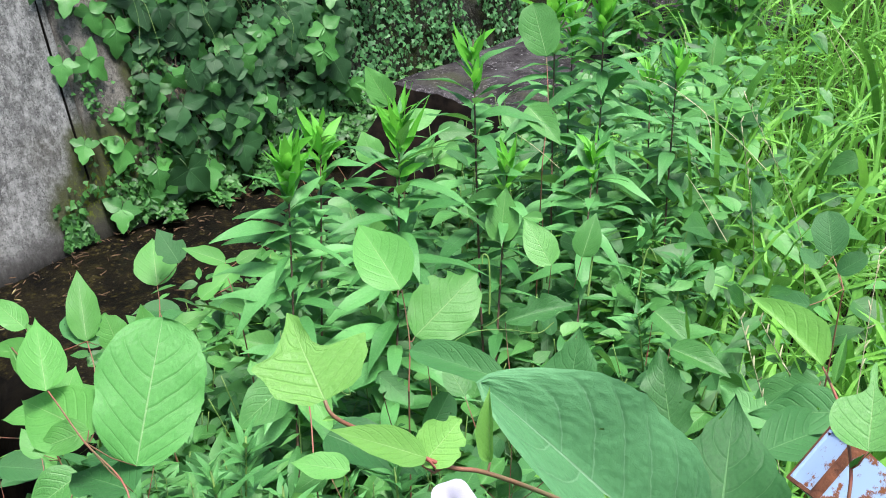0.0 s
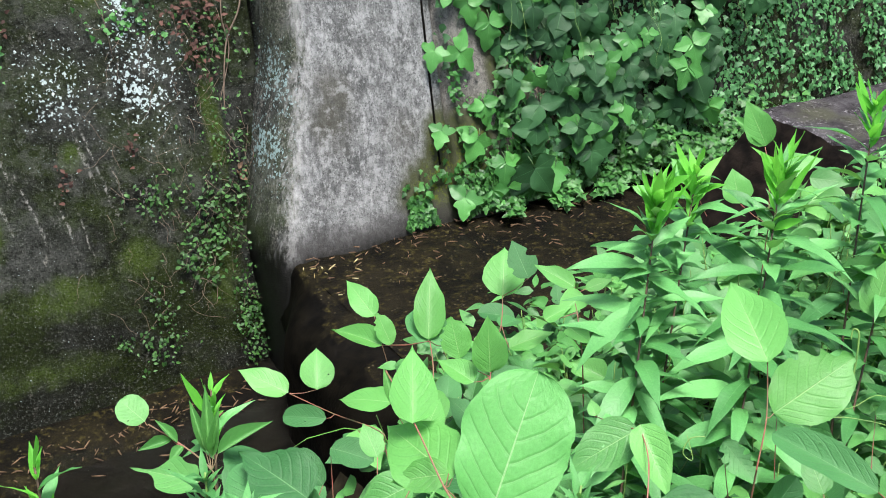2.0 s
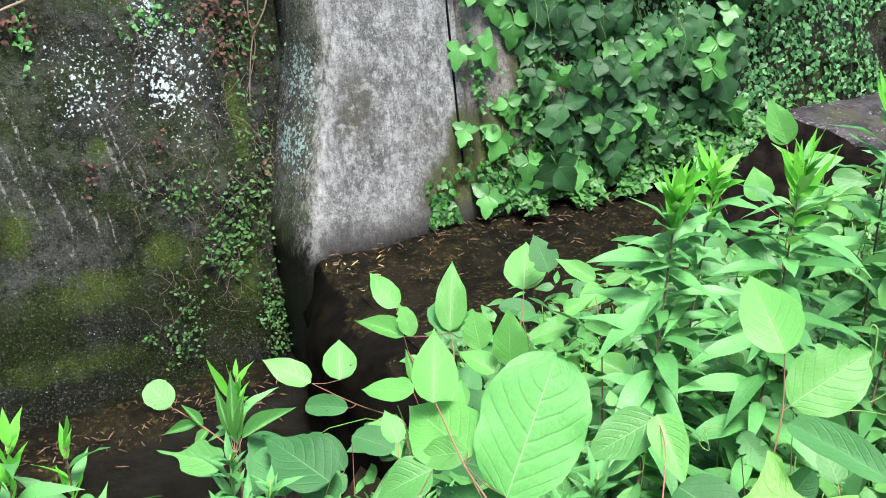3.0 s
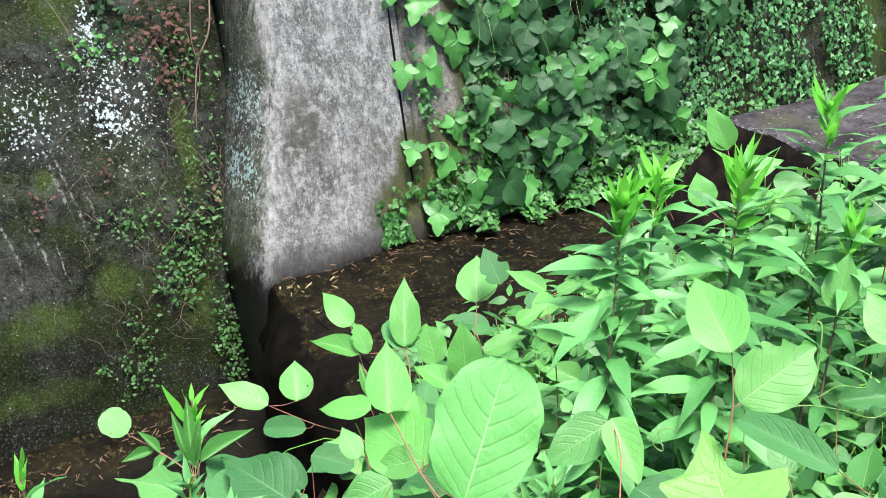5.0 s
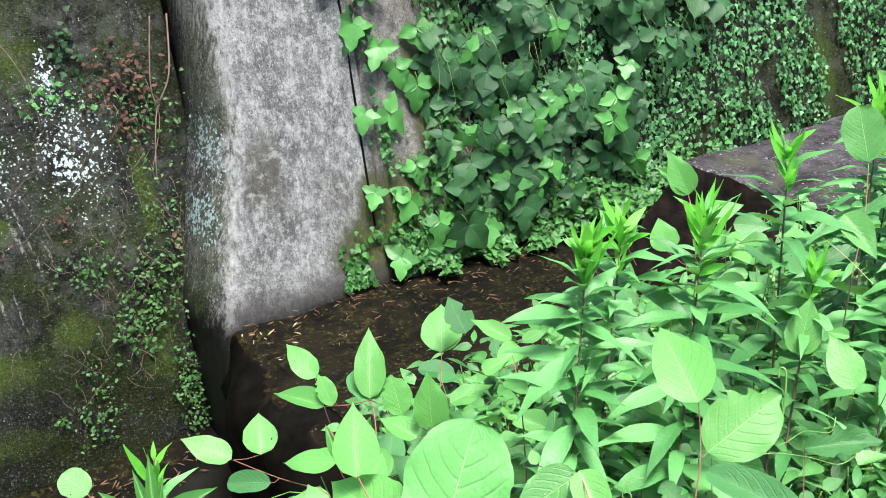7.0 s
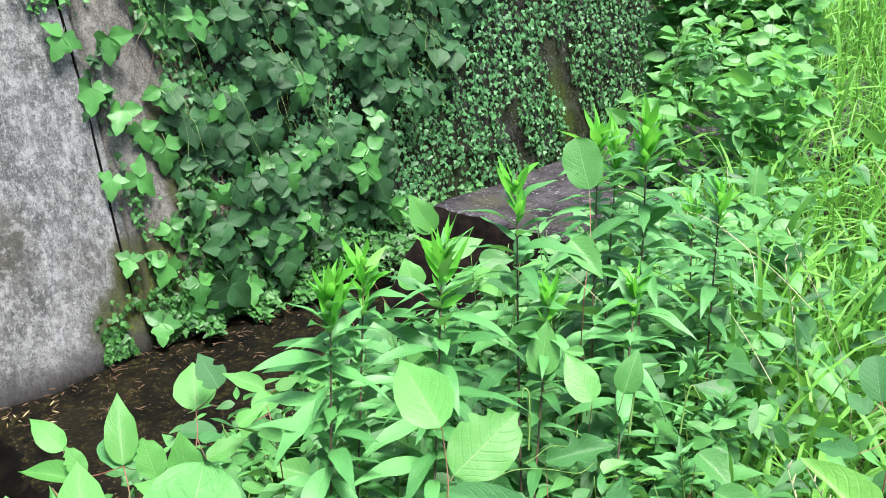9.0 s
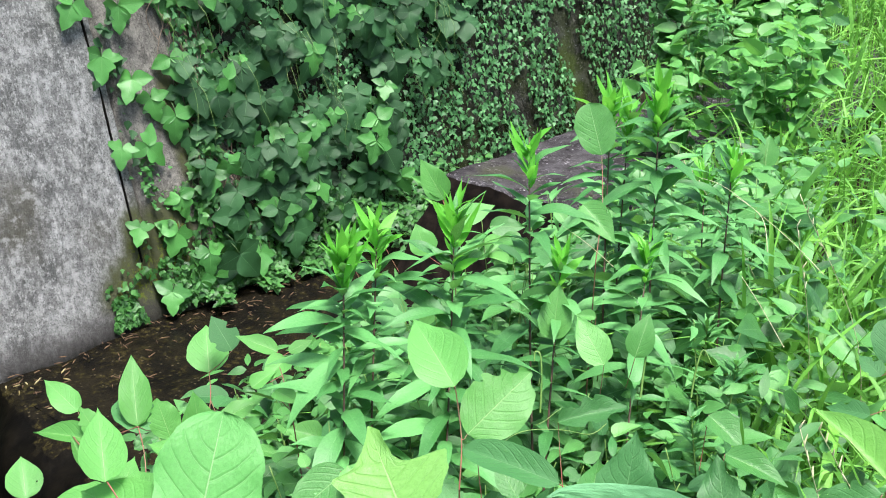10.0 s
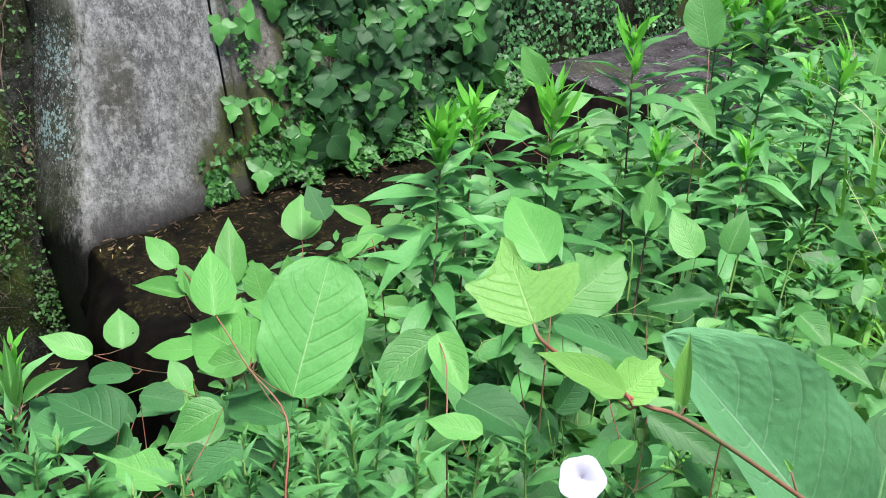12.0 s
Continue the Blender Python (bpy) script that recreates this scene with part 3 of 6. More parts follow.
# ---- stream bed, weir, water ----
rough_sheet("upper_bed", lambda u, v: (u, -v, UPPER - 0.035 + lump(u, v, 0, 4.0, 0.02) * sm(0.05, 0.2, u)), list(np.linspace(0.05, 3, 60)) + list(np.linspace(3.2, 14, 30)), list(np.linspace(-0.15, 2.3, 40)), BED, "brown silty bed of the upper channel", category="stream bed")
def weir_point(u, v):
    """The rounded brow over which the channel drops, bulging downstream away from the wall, and the face below it."""
    out = 0.02 + 0.2 * sm(0.0, 0.45, u)
    if v < 0.5:
        s, z = 0.06 - (0.06 + out) * math.sin(math.pi * v), UPPER - 0.036 - 0.26 * (1 - math.cos(math.pi * v))
    else:
        s, z = -out, UPPER - 0.296 - 0.6 * (v - 0.5) * 2
    return s + lump(u, z, 3, 5.0, 0.03), -u, z + lump(u, s, 7, 6.0, 0.012)


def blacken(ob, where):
    """Shade put into the colour: black instead of silt on the faces that lie where() says, in the channel's axes."""
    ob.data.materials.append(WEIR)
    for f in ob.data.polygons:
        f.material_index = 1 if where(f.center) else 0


weir = rough_sheet("weir", weir_point, list(np.linspace(-0.15, 2.3, 60)), list(np.linspace(0.0, 1.0, 30)), BED, "wet brow of the concrete weir and its face blackened for shade", category="weir")
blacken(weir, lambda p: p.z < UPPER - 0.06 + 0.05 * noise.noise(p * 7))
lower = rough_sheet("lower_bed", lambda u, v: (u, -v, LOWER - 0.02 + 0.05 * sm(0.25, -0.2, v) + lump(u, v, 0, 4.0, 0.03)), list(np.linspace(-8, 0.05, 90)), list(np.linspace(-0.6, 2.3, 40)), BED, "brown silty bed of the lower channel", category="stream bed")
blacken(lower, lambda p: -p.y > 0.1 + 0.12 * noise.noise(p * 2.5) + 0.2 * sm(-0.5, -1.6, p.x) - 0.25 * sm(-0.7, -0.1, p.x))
pool = rough_sheet("water_1", lambda u, v: (u, -v, LOWER), list(np.linspace(-8.0, -0.01, 20)), list(np.linspace(-0.3, 2.0, 8)), WATER, "dark shallow water below the weir", category="water")
pool.visible_shadow = False


# ---- near bank ----
def bank_height(s, n):
    toe = -0.85 + 0.85 * sm(2.4, 3.8, s) if s > 0.1 else -1.5 + 0.6 * sm(-0.5, 0.1, s)
    z = toe + (-0.12 - toe) * sm(1.0, 2.4, n) + 0.17 * sm(2.3, 3.6, n) + 0.25 * sm(4.5, 9, n)
    return z + lump(s, n, 0, 1.7, 0.05) + lump(s, n, 0, 6.0, 0.02)


def steps(a, b, near, grow=1.35):
    out, d = [a], near
    while out[-1] < b:
        out.append(out[-1] + d)
        d *= grow
    return out


inner = list(np.linspace(-3, 6, 91))
us = [-v for v in steps(3.2, 300, 0.3)][::-1] + inner + steps(6.2, 300, 0.3)
vs = list(np.linspace(0.9, 5.5, 70)) + steps(5.6, 300, 0.3)
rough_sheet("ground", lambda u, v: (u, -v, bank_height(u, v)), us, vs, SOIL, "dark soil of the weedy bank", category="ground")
rough_sheet("hillside", lambda u, v: (u, v, TOP - 0.05 + 0.12 * (v - 1.0) + lump(u, v, 0, 0.4, 0.3) * sm(1.2, 4, v)), us, steps(1.2, 300, 0.4), HILL, "grassy hillside above the wall", category="ground")


def on_bank(x, y):
    s = (x + 2.106) * 0.616 + (y - 4.011) * 0.788
    n = (x + 2.106) * 0.788 - (y - 4.011) * 0.616
    return s, n, bank_height(s, n)


def world_at(s, n, z):
    return CHANNEL @ Vector((s, -n, z))


# the end of the near retaining wall
def abutment():
    bm = bmesh.new()
    bmesh.ops.create_cube(bm, size=1.0)
    bmesh.ops.subdivide_edges(bm, edges=list(bm.edges), cuts=34, use_grid_fill=True)
    for e in bm.edges:
        if len(e.link_faces) == 2 and e.calc_face_angle() > 0.8:
            e.smooth = False
    for v in bm.verts:
        a, b, c = v.co.x + 0.5, 0.5 - v.co.y, v.co.z + 0.5
        low = 1 - c
        edge = sum(1 for k in (a, b, c) if k < 0.001 or k > 0.999)
        p = Vector((1.66 + 4.0 * a ** 1.7 - 0.22 * low * (1 - a), -(1.1 + 0.95 * b - 0.42 * low * (1 - b)), -1.0 + c))
        worn = 0.018 if edge > 1 else 0.01
        p += Vector((lump(*p, 6.0, worn), lump(*(p + Vector((9, 0, 0))), 6.0, worn), lump(*(p + Vector((0, 9, 0))), 5.0, 0.014) + lump(*p, 17.0, 0.007)))
        if edge > 1 and c > 0.9:
            p.z -= 0.004 + abs(lump(*p, 11.0, 0.03))
        v.co = p
    for f in bm.faces:
        f.smooth = True
    data = bpy.data.meshes.new("abutment")
    bm.to_mesh(data)
    bm.free()
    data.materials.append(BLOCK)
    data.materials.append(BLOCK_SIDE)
    # steep faces take the darker copy that carries their shade
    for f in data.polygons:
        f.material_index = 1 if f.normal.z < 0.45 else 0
    ob = new("wall_south", data)
    ob.matrix_world = CHANNEL
    return tagged(ob, "dark weathered concrete end of the near retaining wall", "wall", "", "structure")


abutment()


# ---- leaves ----
def from_table(table, v):
    for (a, wa), (b, wb) in zip(table, table[1:]):
        if v <= b:
            return wa + (wb - wa) * (v - a) / (b - a)
    return 0.0


def oval(v):
    return math.sqrt(max(0, 1 - ((0.36 - v) / 0.36) ** 2)) if v < 0.36 else math.cos(math.pi / 2 * (v - 0.36) / 0.64) ** 1.12


def spade(v):
    if v < 0.3:
        return math.sqrt(max(0.0, 1 - ((0.3 - v) / 0.3) ** 2)) ** 0.85
    return from_table(((0.3, 1.0), (0.42, 0.95), (0.55, 0.79), (0.68, 0.56), (0.8, 0.32), (0.9, 0.13), (1, 0.0)), v)


def egg(v):
    return math.sqrt(max(0, 1 - ((0.55 - v) / 0.55) ** 2)) ** 0.9 if v < 0.55 else math.sqrt(max(0, 1 - ((v - 0.55) / 0.45) ** 2))


def broad(v):
    return math.sin(math.pi * v ** 0.88) ** 0.62 if 0 < v < 1 else 0.0


def lance(v):
    return math.sin(math.pi * v ** 0.72) ** 1.15


def lobed(v):
    """A leaflet with two rounded shoulder lobes."""
    return from_table(((0, 0.05), (0.05, 0.36), (0.12, 0.62), (0.24, 0.9), (0.34, 1.0), (0.41, 0.96), (0.46, 0.76), (0.52, 0.56), (0.6, 0.52), (0.7, 0.5), (0.8, 0.39), (0.91, 0.19), (1, 0.0)), v)


def torn(v, side):
    """The half-width of a leaf eaten down to two horns beside its tip."""
    if side > 0:
        table = ((0, 0.3), (0.05, 0.42), (0.27, 0.565), (0.425, 0.62), (0.46, 0.6), (0.475, 0.42), (0.49, 0.25), (0.53, 0.18), (0.61, 0.12), (0.77, 0.09), (0.9, 0.085), (1, 0.01))
    else:
        table = ((0, 0.15), (0.085, 0.29), (0.2, 0.41), (0.4, 0.47), (0.57, 0.53), (0.6, 0.5), (0.615, 0.34), (0.64, 0.275), (0.76, 0.15), (0.88, 0.07), (1, 0.01))
    return 2 * from_table(table, v)


def leaflet_side(v, side):
    """One half of a side leaflet: lobed outside, plain inside."""
    return lobed(v) if side > 0 else 0.7 * shallow(v)


def ivy(v):
    return from_table(((0, 0.15), (0.167, 0.7), (0.333, 1.0), (0.5, 0.45), (0.667, 0.48), (0.833, 0.25), (1, 0.0)), v)


def shallow(v):
    """A pointed leaflet with faint shoulders."""
    return from_table(((0, 0.05), (0.06, 0.4), (0.15, 0.7), (0.28, 0.94), (0.38, 1.0), (0.5, 0.92), (0.62, 0.75), (0.76, 0.5), (0.9, 0.21), (1, 0.0)), v)


SIDED = [torn, leaflet_side]


def leaf_arrays(outline, nv=12, h=3, fold=0.2, droop=0.12, quilt=0.0, wave=0.0, bites=(), seed=0, wide=1.0, ribs=7.0, twist=0.0):
    """A leaf of length 1 along +y, its upper side to +z; wide is its width. bites: side, where along it, how long, how deep."""
    verts, uvs, faces = [], [], []
    for i in range(nv + 1):
        v = i / nv
        for j in range(-h, h + 1):
            u = j / h
            hw = 0.5 * wide * (outline(v, j) if outline in SIDED else outline(v))
            reach = 1.0
            for side, at, size, deep in bites:
                if side * u > 0:
                    reach = min(reach, 1 - deep * max(0.0, 1 - ((v - at) / size) ** 2))
            q = abs(u * reach)
            sign = 1 if j > 0 else -1
            x = u * hw * reach * (1 + 0.07 * q * noise.noise(Vector((v * 6, seed, sign))) + 0.03 * q ** 3 * noise.noise(Vector((v * 22, seed, 5 * sign))))
            z = fold * (math.sqrt(x * x + 0.0009) - 0.03) - droop * v * v
            z += wave * q * q * noise.noise(Vector((v * 3.2, seed * 1.7, 3 * sign)))
            if quilt:
                z += quilt * abs(math.sin(math.pi * (ribs * v - 2.4 * q ** 1.35 + (0.35 if j > 0 else 0)))) ** 0.8 * math.sqrt(q) * (1 - q ** 4)
            z += twist * v * x
            verts.append((x, v - 0.3 * droop * droop * v ** 3, z))
            uvs.append((0.5 + 0.5 * u * reach, v))
    w = 2 * h + 1
    for i in range(nv):
        for j in range(2 * h):
            a = i * w + j
            faces.append((a, a + 1, a + 1 + w, a + w))
    return verts, faces, uvs


def leaf_mesh(name, material, outline, **kw):
    verts, faces, uvs = leaf_arrays(outline, **kw)
    return from_arrays(name, verts, faces, uvs, True, material)


def leaf_pose(base, tip, face, wide=1.0):
    """The pose that lays a unit leaf from base to tip, its upper side towards face."""
    base, tip = Vector(base), Vector(tip)
    y = tip - base
    length = y.length
    y.normalize()
    z = Vector(face)
    z = (z - y * z.dot(y)).normalized()
    x = y.cross(z)
    turn = Matrix((x, y, z)).transposed().to_4x4()
    return Matrix.Translation(base) @ turn @ Matrix.Diagonal((length * wide, length, length, 1))


def nibbles(seed, number):
    """Bites along both edges."""
    r = np.random.default_rng(seed)
    return tuple((1 if r.random() < 0.5 else -1, r.uniform(0.2, 0.95), r.uniform(0.03, 0.11), r.uniform(0.12, 0.55)) for k in range(number))


KNOT_SET = {
    "oval": [leaf_mesh("knotweed_leaf", KNOT, oval, nv=18, h=5, fold=f, droop=d, wave=w, seed=s) for f, d, w, s in ((0.12, 0.08, 0.05, 1), (0.28, 0.18, 0.05, 2), (0.4, 0.12, 0.04, 3), (0.05, 0.15, 0.05, 15))],
    "spade": [leaf_mesh("knotweed_leaf", KNOT, spade, nv=18, h=5, fold=f, droop=d, wave=0.06, seed=s) for f, d, s in ((0.15, 0.1, 4), (0.35, 0.2, 5))],
    "egg": [leaf_mesh("knotweed_leaf", KNOT, egg, nv=18, h=5, fold=0.1, droop=0.06, wave=0.05, seed=6)],
    "large": [leaf_mesh("knotweed_large_leaf", KNOT_LARGE, egg, nv=56, h=9, fold=0.08, droop=0.1, wave=0.07, seed=6, quilt=0.01)],
    "ragged": [leaf_mesh("ragged_leaf", KNOT_DULL, o, nv=40, h=5, fold=f, droop=d, wave=0.12, seed=s, bites=nibbles(s, 9)) for o, f, d, s in ((broad, 0.15, 0.15, 31), (spade, 0.25, 0.3, 32), (oval, 0.1, 0.1, 33), (broad, 0.3, 0.25, 34), (oval, -0.1, 0.35, 35), (spade, 0.05, 0.1, 36))],
    "bitten": [leaf_mesh("knotweed_leaf", KNOT, spade, nv=30, h=5, fold=0.2, droop=0.08, wave=0.03, seed=s, bites=b) for s, b in ((7, ((1, 0.75, 0.3, 0.82), (-1, 0.72, 0.2, 0.75), (1, 0.2, 0.12, 0.2))), (8, ((1, 0.6, 0.15, 0.6), (1, 0.88, 0.12, 0.7), (-1, 0.85, 0.2, 0.5))))],
    "torn": [leaf_mesh("torn_leaf", KNOT_FRESH, torn, nv=60, h=8, fold=0.12, droop=0.05, wave=0.06, seed=12, quilt=0.0015)],
    "dark": [leaf_mesh("knotweed_huge_leaf", KNOT_HUGE, broad, nv=60, h=9, fold=0.3, droop=0.06, wave=0.06, seed=14, quilt=0.013)],
    "wide": [leaf_mesh("knotweed_old_leaf", KNOT_OLD, spade, nv=56, h=8, fold=0.2, droop=0.1, wave=0.08, seed=16, quilt=0.007, bites=((1, 0.55, 0.05, 0.1), (-1, 0.7, 0.06, 0.15)))],
    "old": [leaf_mesh("knotweed_old_leaf", KNOT_OLD, egg, nv=18, h=5, fold=0.2, droop=0.12, wave=0.03, seed=9), leaf_mesh("knotweed_old_leaf", KNOT_OLD, oval, nv=18, h=5, fold=0.15, droop=0.1, wave=0.03, seed=10, bites=((1, 0.55, 0.1, 0.5), (-1, 0.3, 0.08, 0.3)))],
    "pale": [leaf_mesh("knotweed_young_leaf", KNOT_FRESH, oval, nv=20, h=5, fold=0.5, droop=0.1, wave=0.05, seed=21)],
    "pale_flat": [leaf_mesh("knotweed_young_leaf", KNOT_FRESH, oval, nv=30, h=6, fold=0.12, droop=0.05, wave=0.06, seed=23)],
    "bright": [leaf_mesh("knotweed_bright_leaf", KNOT_PALE, o, nv=22, h=5, fold=f, droop=d, wave=0.06, seed=sd) for o, f, d, sd in ((oval, 0.15, 0.08, 41), (spade, 0.25, 0.15, 42), (oval, 0.08, 0.12, 43))],
    "heart": [leaf_mesh("knotweed_bright_leaf", KNOT_PALE, oval, nv=26, h=6, fold=0.22, droop=0.1, wave=0.05, seed=44)],
    "bright_bitten": [leaf_mesh("knotweed_bright_leaf", KNOT_PALE, broad, nv=44, h=6, fold=0.1, droop=0.06, wave=0.06, seed=45, bites=((-1, 0.86, 0.08, 0.5), (-1, 0.7, 0.07, 0.3), (-1, 0.52, 0.05, 0.2), (1, 0.93, 0.08, 0.6)))],
    "pale_bitten": [leaf_mesh("knotweed_young_leaf", KNOT_FRESH, broad, nv=40, h=5, fold=0.25, droop=0.1, wave=0.05, seed=22, bites=((1, 0.9, 0.12, 0.7), (-1, 0.8, 0.1, 0.4), (1, 0.6, 0.06, 0.25)))],
    "slim": [leaf_mesh("slim_leaf", KNOT, lance, nv=14, h=3, fold=0.5, droop=0.05, seed=11)],
}
LANCE_SET = [leaf_mesh("lance_leaf", LANCE, lance, nv=12, h=2, fold=f, droop=d, wave=0.06, seed=s, wide=w, twist=t) for f, d, s, w, t in ((0.35, 0.25, 1, 0.24, 0.5), (0.45, 0.42, 2, 0.21, -0.6), (0.3, 0.55, 3, 0.26, 0.3), (0.5, 0.15, 4, 0.2, -0.4), (0.25, 0.5, 5, 0.23, 0.8))]
YOUNG_SET = [leaf_mesh("young_leaf", LANCE_YOUNG, lance, nv=9, h=2, fold=0.3, droop=d, wave=0.05, seed=s, wide=w, twist=t) for d, s, w, t in ((-0.1, 5, 0.25, 0.8), (0.2, 6, 0.27, -1.0), (0.4, 7, 0.24, 0.5), (-0.2, 8, 0.2, -0.4))]
EYE_AT = Vector((0, 0, 1.55))


def knotweed(label, root, nodes, leaves, radius=0.0018, group="knotweed on the bank"):
    """A plant with a red zigzag stem through the nodes; a leaf is base, tip, width, kind and how far it turns to the
    camera's eye.
    """
    plant = thing("knotweed_plant", root, label, "plant", group)
    here = Vector(root)
    verts, faces = [], []
    line = [Vector((0, 0, 0))] + [Vector(p) - here for p in nodes]
    add_tube(verts, faces, curve_points(line, 5), radius * 1.1, radius * 0.6)
    part("stem", from_arrays("stem", verts, faces), STEM_RED, plant)
    for base, tip, wide, kind, turn in leaves:
        near = min((Vector(p) for p in nodes), key=lambda p: (p - Vector(base)).length)
        if (near - Vector(base)).length > 0.13:
            near = Vector(base) + (near - Vector(base)).normalized() * 0.04 + Vector((0, 0, -0.09))
        if (near - Vector(base)).length > 0.004:
            mid = near.lerp(Vector(base), 0.5) + Vector((0, 0, -0.004))
            verts, faces = [], []
            add_tube(verts, faces, [p - here for p in (near, mid, Vector(base))], radius * 0.6, radius * 0.4, 5)
            part("leaf_stalk", from_arrays("leaf_stalk", verts, faces), STEM_RED, plant)
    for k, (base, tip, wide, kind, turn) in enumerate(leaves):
        to_eye = (EYE_AT - Vector(base)).normalized()
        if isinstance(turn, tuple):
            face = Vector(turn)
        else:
            face = Vector((0, 0, 1)) * (1 - turn) + to_eye * turn + Vector((0.1 * math.sin(3 * k), 0.1 * math.cos(5 * k), 0))
        some = KNOT_SET[kind]
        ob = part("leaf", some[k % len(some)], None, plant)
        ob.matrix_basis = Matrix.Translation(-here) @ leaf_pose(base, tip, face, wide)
    return plant


def lance_plant(label, root, top, leaves, seed, long=0.11, group="tall lance-leaved weeds"):
    """A tall unbranched weed: a dark stem set with narrow leaves, crowned by a tuft of young ones."""
    r = np.random.default_rng(seed)
    plant = thing("lance_leaved_weed", root, label, "plant", group)
    span = Vector(top) - Vector(root)
    lean = Vector((r.normal(0, 0.02), r.normal(0, 0.02), 0))
    line = curve_points([Vector((0, 0, 0)), span * 0.5 + lean, span], 6)
    verts, faces = [], []
    add_tube(verts, faces, line, 0.0035 if long > 0.1 else 0.002, 0.0015)
    part("stem", from_arrays("stem", verts, faces), STEM_GREEN if "bushy" in label else STEM_BROWN, plant)
    for k in range(leaves):
        q = 0.3 + 0.68 * (k / leaves) ** 0.72
        i = q * (len(line) - 1)
        at = line[int(i)].lerp(line[min(int(i) + 1, len(line) - 1)], i % 1)
        a = k * 2.4 + r.normal(0, 0.3)
        crown = max(0.0, q - 0.82) / 0.16
        rise = 0.45 - 0.75 * (0.9 - q) + 1.3 * crown + r.normal(0, 0.25)
        size = long * (1.02 - 0.45 * max(0.0, 0.6 - q) - 0.5 * crown) * r.uniform(0.65, 1.2)
        way = Vector((math.cos(a), math.sin(a), rise)).normalized()
        some = YOUNG_SET if q > 0.9 and k % 3 and "bushy" not in label else LANCE_SET
        ob = part("leaf", some[int(r.integers(len(some)))], None, plant)
        ob.matrix_basis = leaf_pose(at, at + way * size, Vector((-0.25 * math.cos(a), -0.25 * math.sin(a), 1)), r.uniform(0.8, 1.25))
    # the upright tuft at the tip
    for k in range(7 + leaves // 10):
        a, at = k * 2.4 + r.normal(0, 0.4), line[-1].lerp(line[-3], r.random() * 0.8)
        way = Vector((math.cos(a), math.sin(a), r.uniform(0.9, 3.4))).normalized()
        ob = part("leaf", LANCE_SET[k % 5] if "bushy" in label else YOUNG_SET[k % 4], None, plant)
        ob.matrix_basis = leaf_pose(at, at + way * long * r.uniform(0.28, 0.55), Vector((-math.cos(a) - 0.2, -math.sin(a) - 0.5, 0.6)), r.uniform(0.7, 1.2))
    return plant


# ---- plants that stand out ----
knotweed("knotweed shoot with one large pale oval leaf", (-0.182, 0.639, -0.050), [(-0.222, 0.652, 0.440), (-0.240, 0.658, 0.889), (-0.242, 0.659, 0.929), (-0.252, 0.704, 0.974), (-0.301, 0.759, 0.981), (-0.347, 0.816, 0.992), (-0.394, 0.865, 1.008)], [
    ((-0.267, 0.777, 0.942), (-0.250, 0.857, 1.047), 0.72, "large", 0.8),
    ((-0.350, 0.817, 0.993), (-0.371, 0.874, 1.041), 0.55, "bright", 0.8),
    ((-0.303, 0.787, 0.969), (-0.382, 0.829, 0.981), 0.75, "bright", 0.6),
    ((-0.307, 0.788, 0.972), (-0.356, 0.776, 0.960), 0.60, "bright", 0.5),
    ((-0.355, 0.860, 0.947), (-0.351, 0.896, 0.972), 0.70, "bright", 0.5),
    ((-0.264, 0.751, 0.935), (-0.341, 0.811, 0.916), 0.60, "old", 0.5),
    ((-0.375, 0.843, 0.984), (-0.397, 0.866, 1.011), 0.30, "slim", 0.6),
], 0.0011)
knotweed("knotweed branch with insect-bitten leaves", (0.273, 0.430, -0.050), [(0.193, 0.463, 0.525), (0.156, 0.479, 1.061), (0.153, 0.480, 1.101), (0.098, 0.454, 1.152), (0.054, 0.427, 1.197), (0.019, 0.398, 1.235), (0.001, 0.390, 1.245), (-0.032, 0.385, 1.266), (-0.045, 0.379, 1.279), (-0.049, 0.382, 1.285)], [
    ((-0.049, 0.382, 1.285), (-0.067, 0.412, 1.310), 1.00, "torn", (0.0, -0.75, 0.66)),
    ((-0.007, 0.384, 1.254), (-0.046, 0.374, 1.277), 0.36, "pale_flat", (0.1, -0.5, 0.86)),
    ((-0.009, 0.389, 1.246), (0.008, 0.402, 1.262), 0.80, "pale_bitten", (0.25, -0.45, 0.86)),
    ((0.021, 0.400, 1.239), (0.020, 0.416, 1.269), 0.24, "pale", (-0.3, -0.7, 0.6)),
    ((-0.045, 0.379, 1.278), (-0.050, 0.378, 1.278), 0.45, "pale", 0.7),
    ((0.087, 0.452, 1.171), (0.083, 0.454, 1.177), 0.40, "pale", 0.7),
], 0.0014)
knotweed("knotweed with very large dark green leaves", (0.179, 0.406, -0.050), [(0.146, 0.473, 0.519), (0.130, 0.504, 1.049), (0.129, 0.506, 1.089), (0.124, 0.494, 1.109)], [
    ((0.158, 0.555, 1.031), (0.030, 0.502, 1.214), 0.47, "dark", (0.764, -0.519, 0.384)),
    ((0.211, 0.658, 0.948), (0.237, 0.750, 1.040), 0.78, "wide", 0.8),
    ((0.359, 1.010, 0.779), (0.460, 1.067, 0.781), 0.60, "old", 0.5),
], 0.0015)
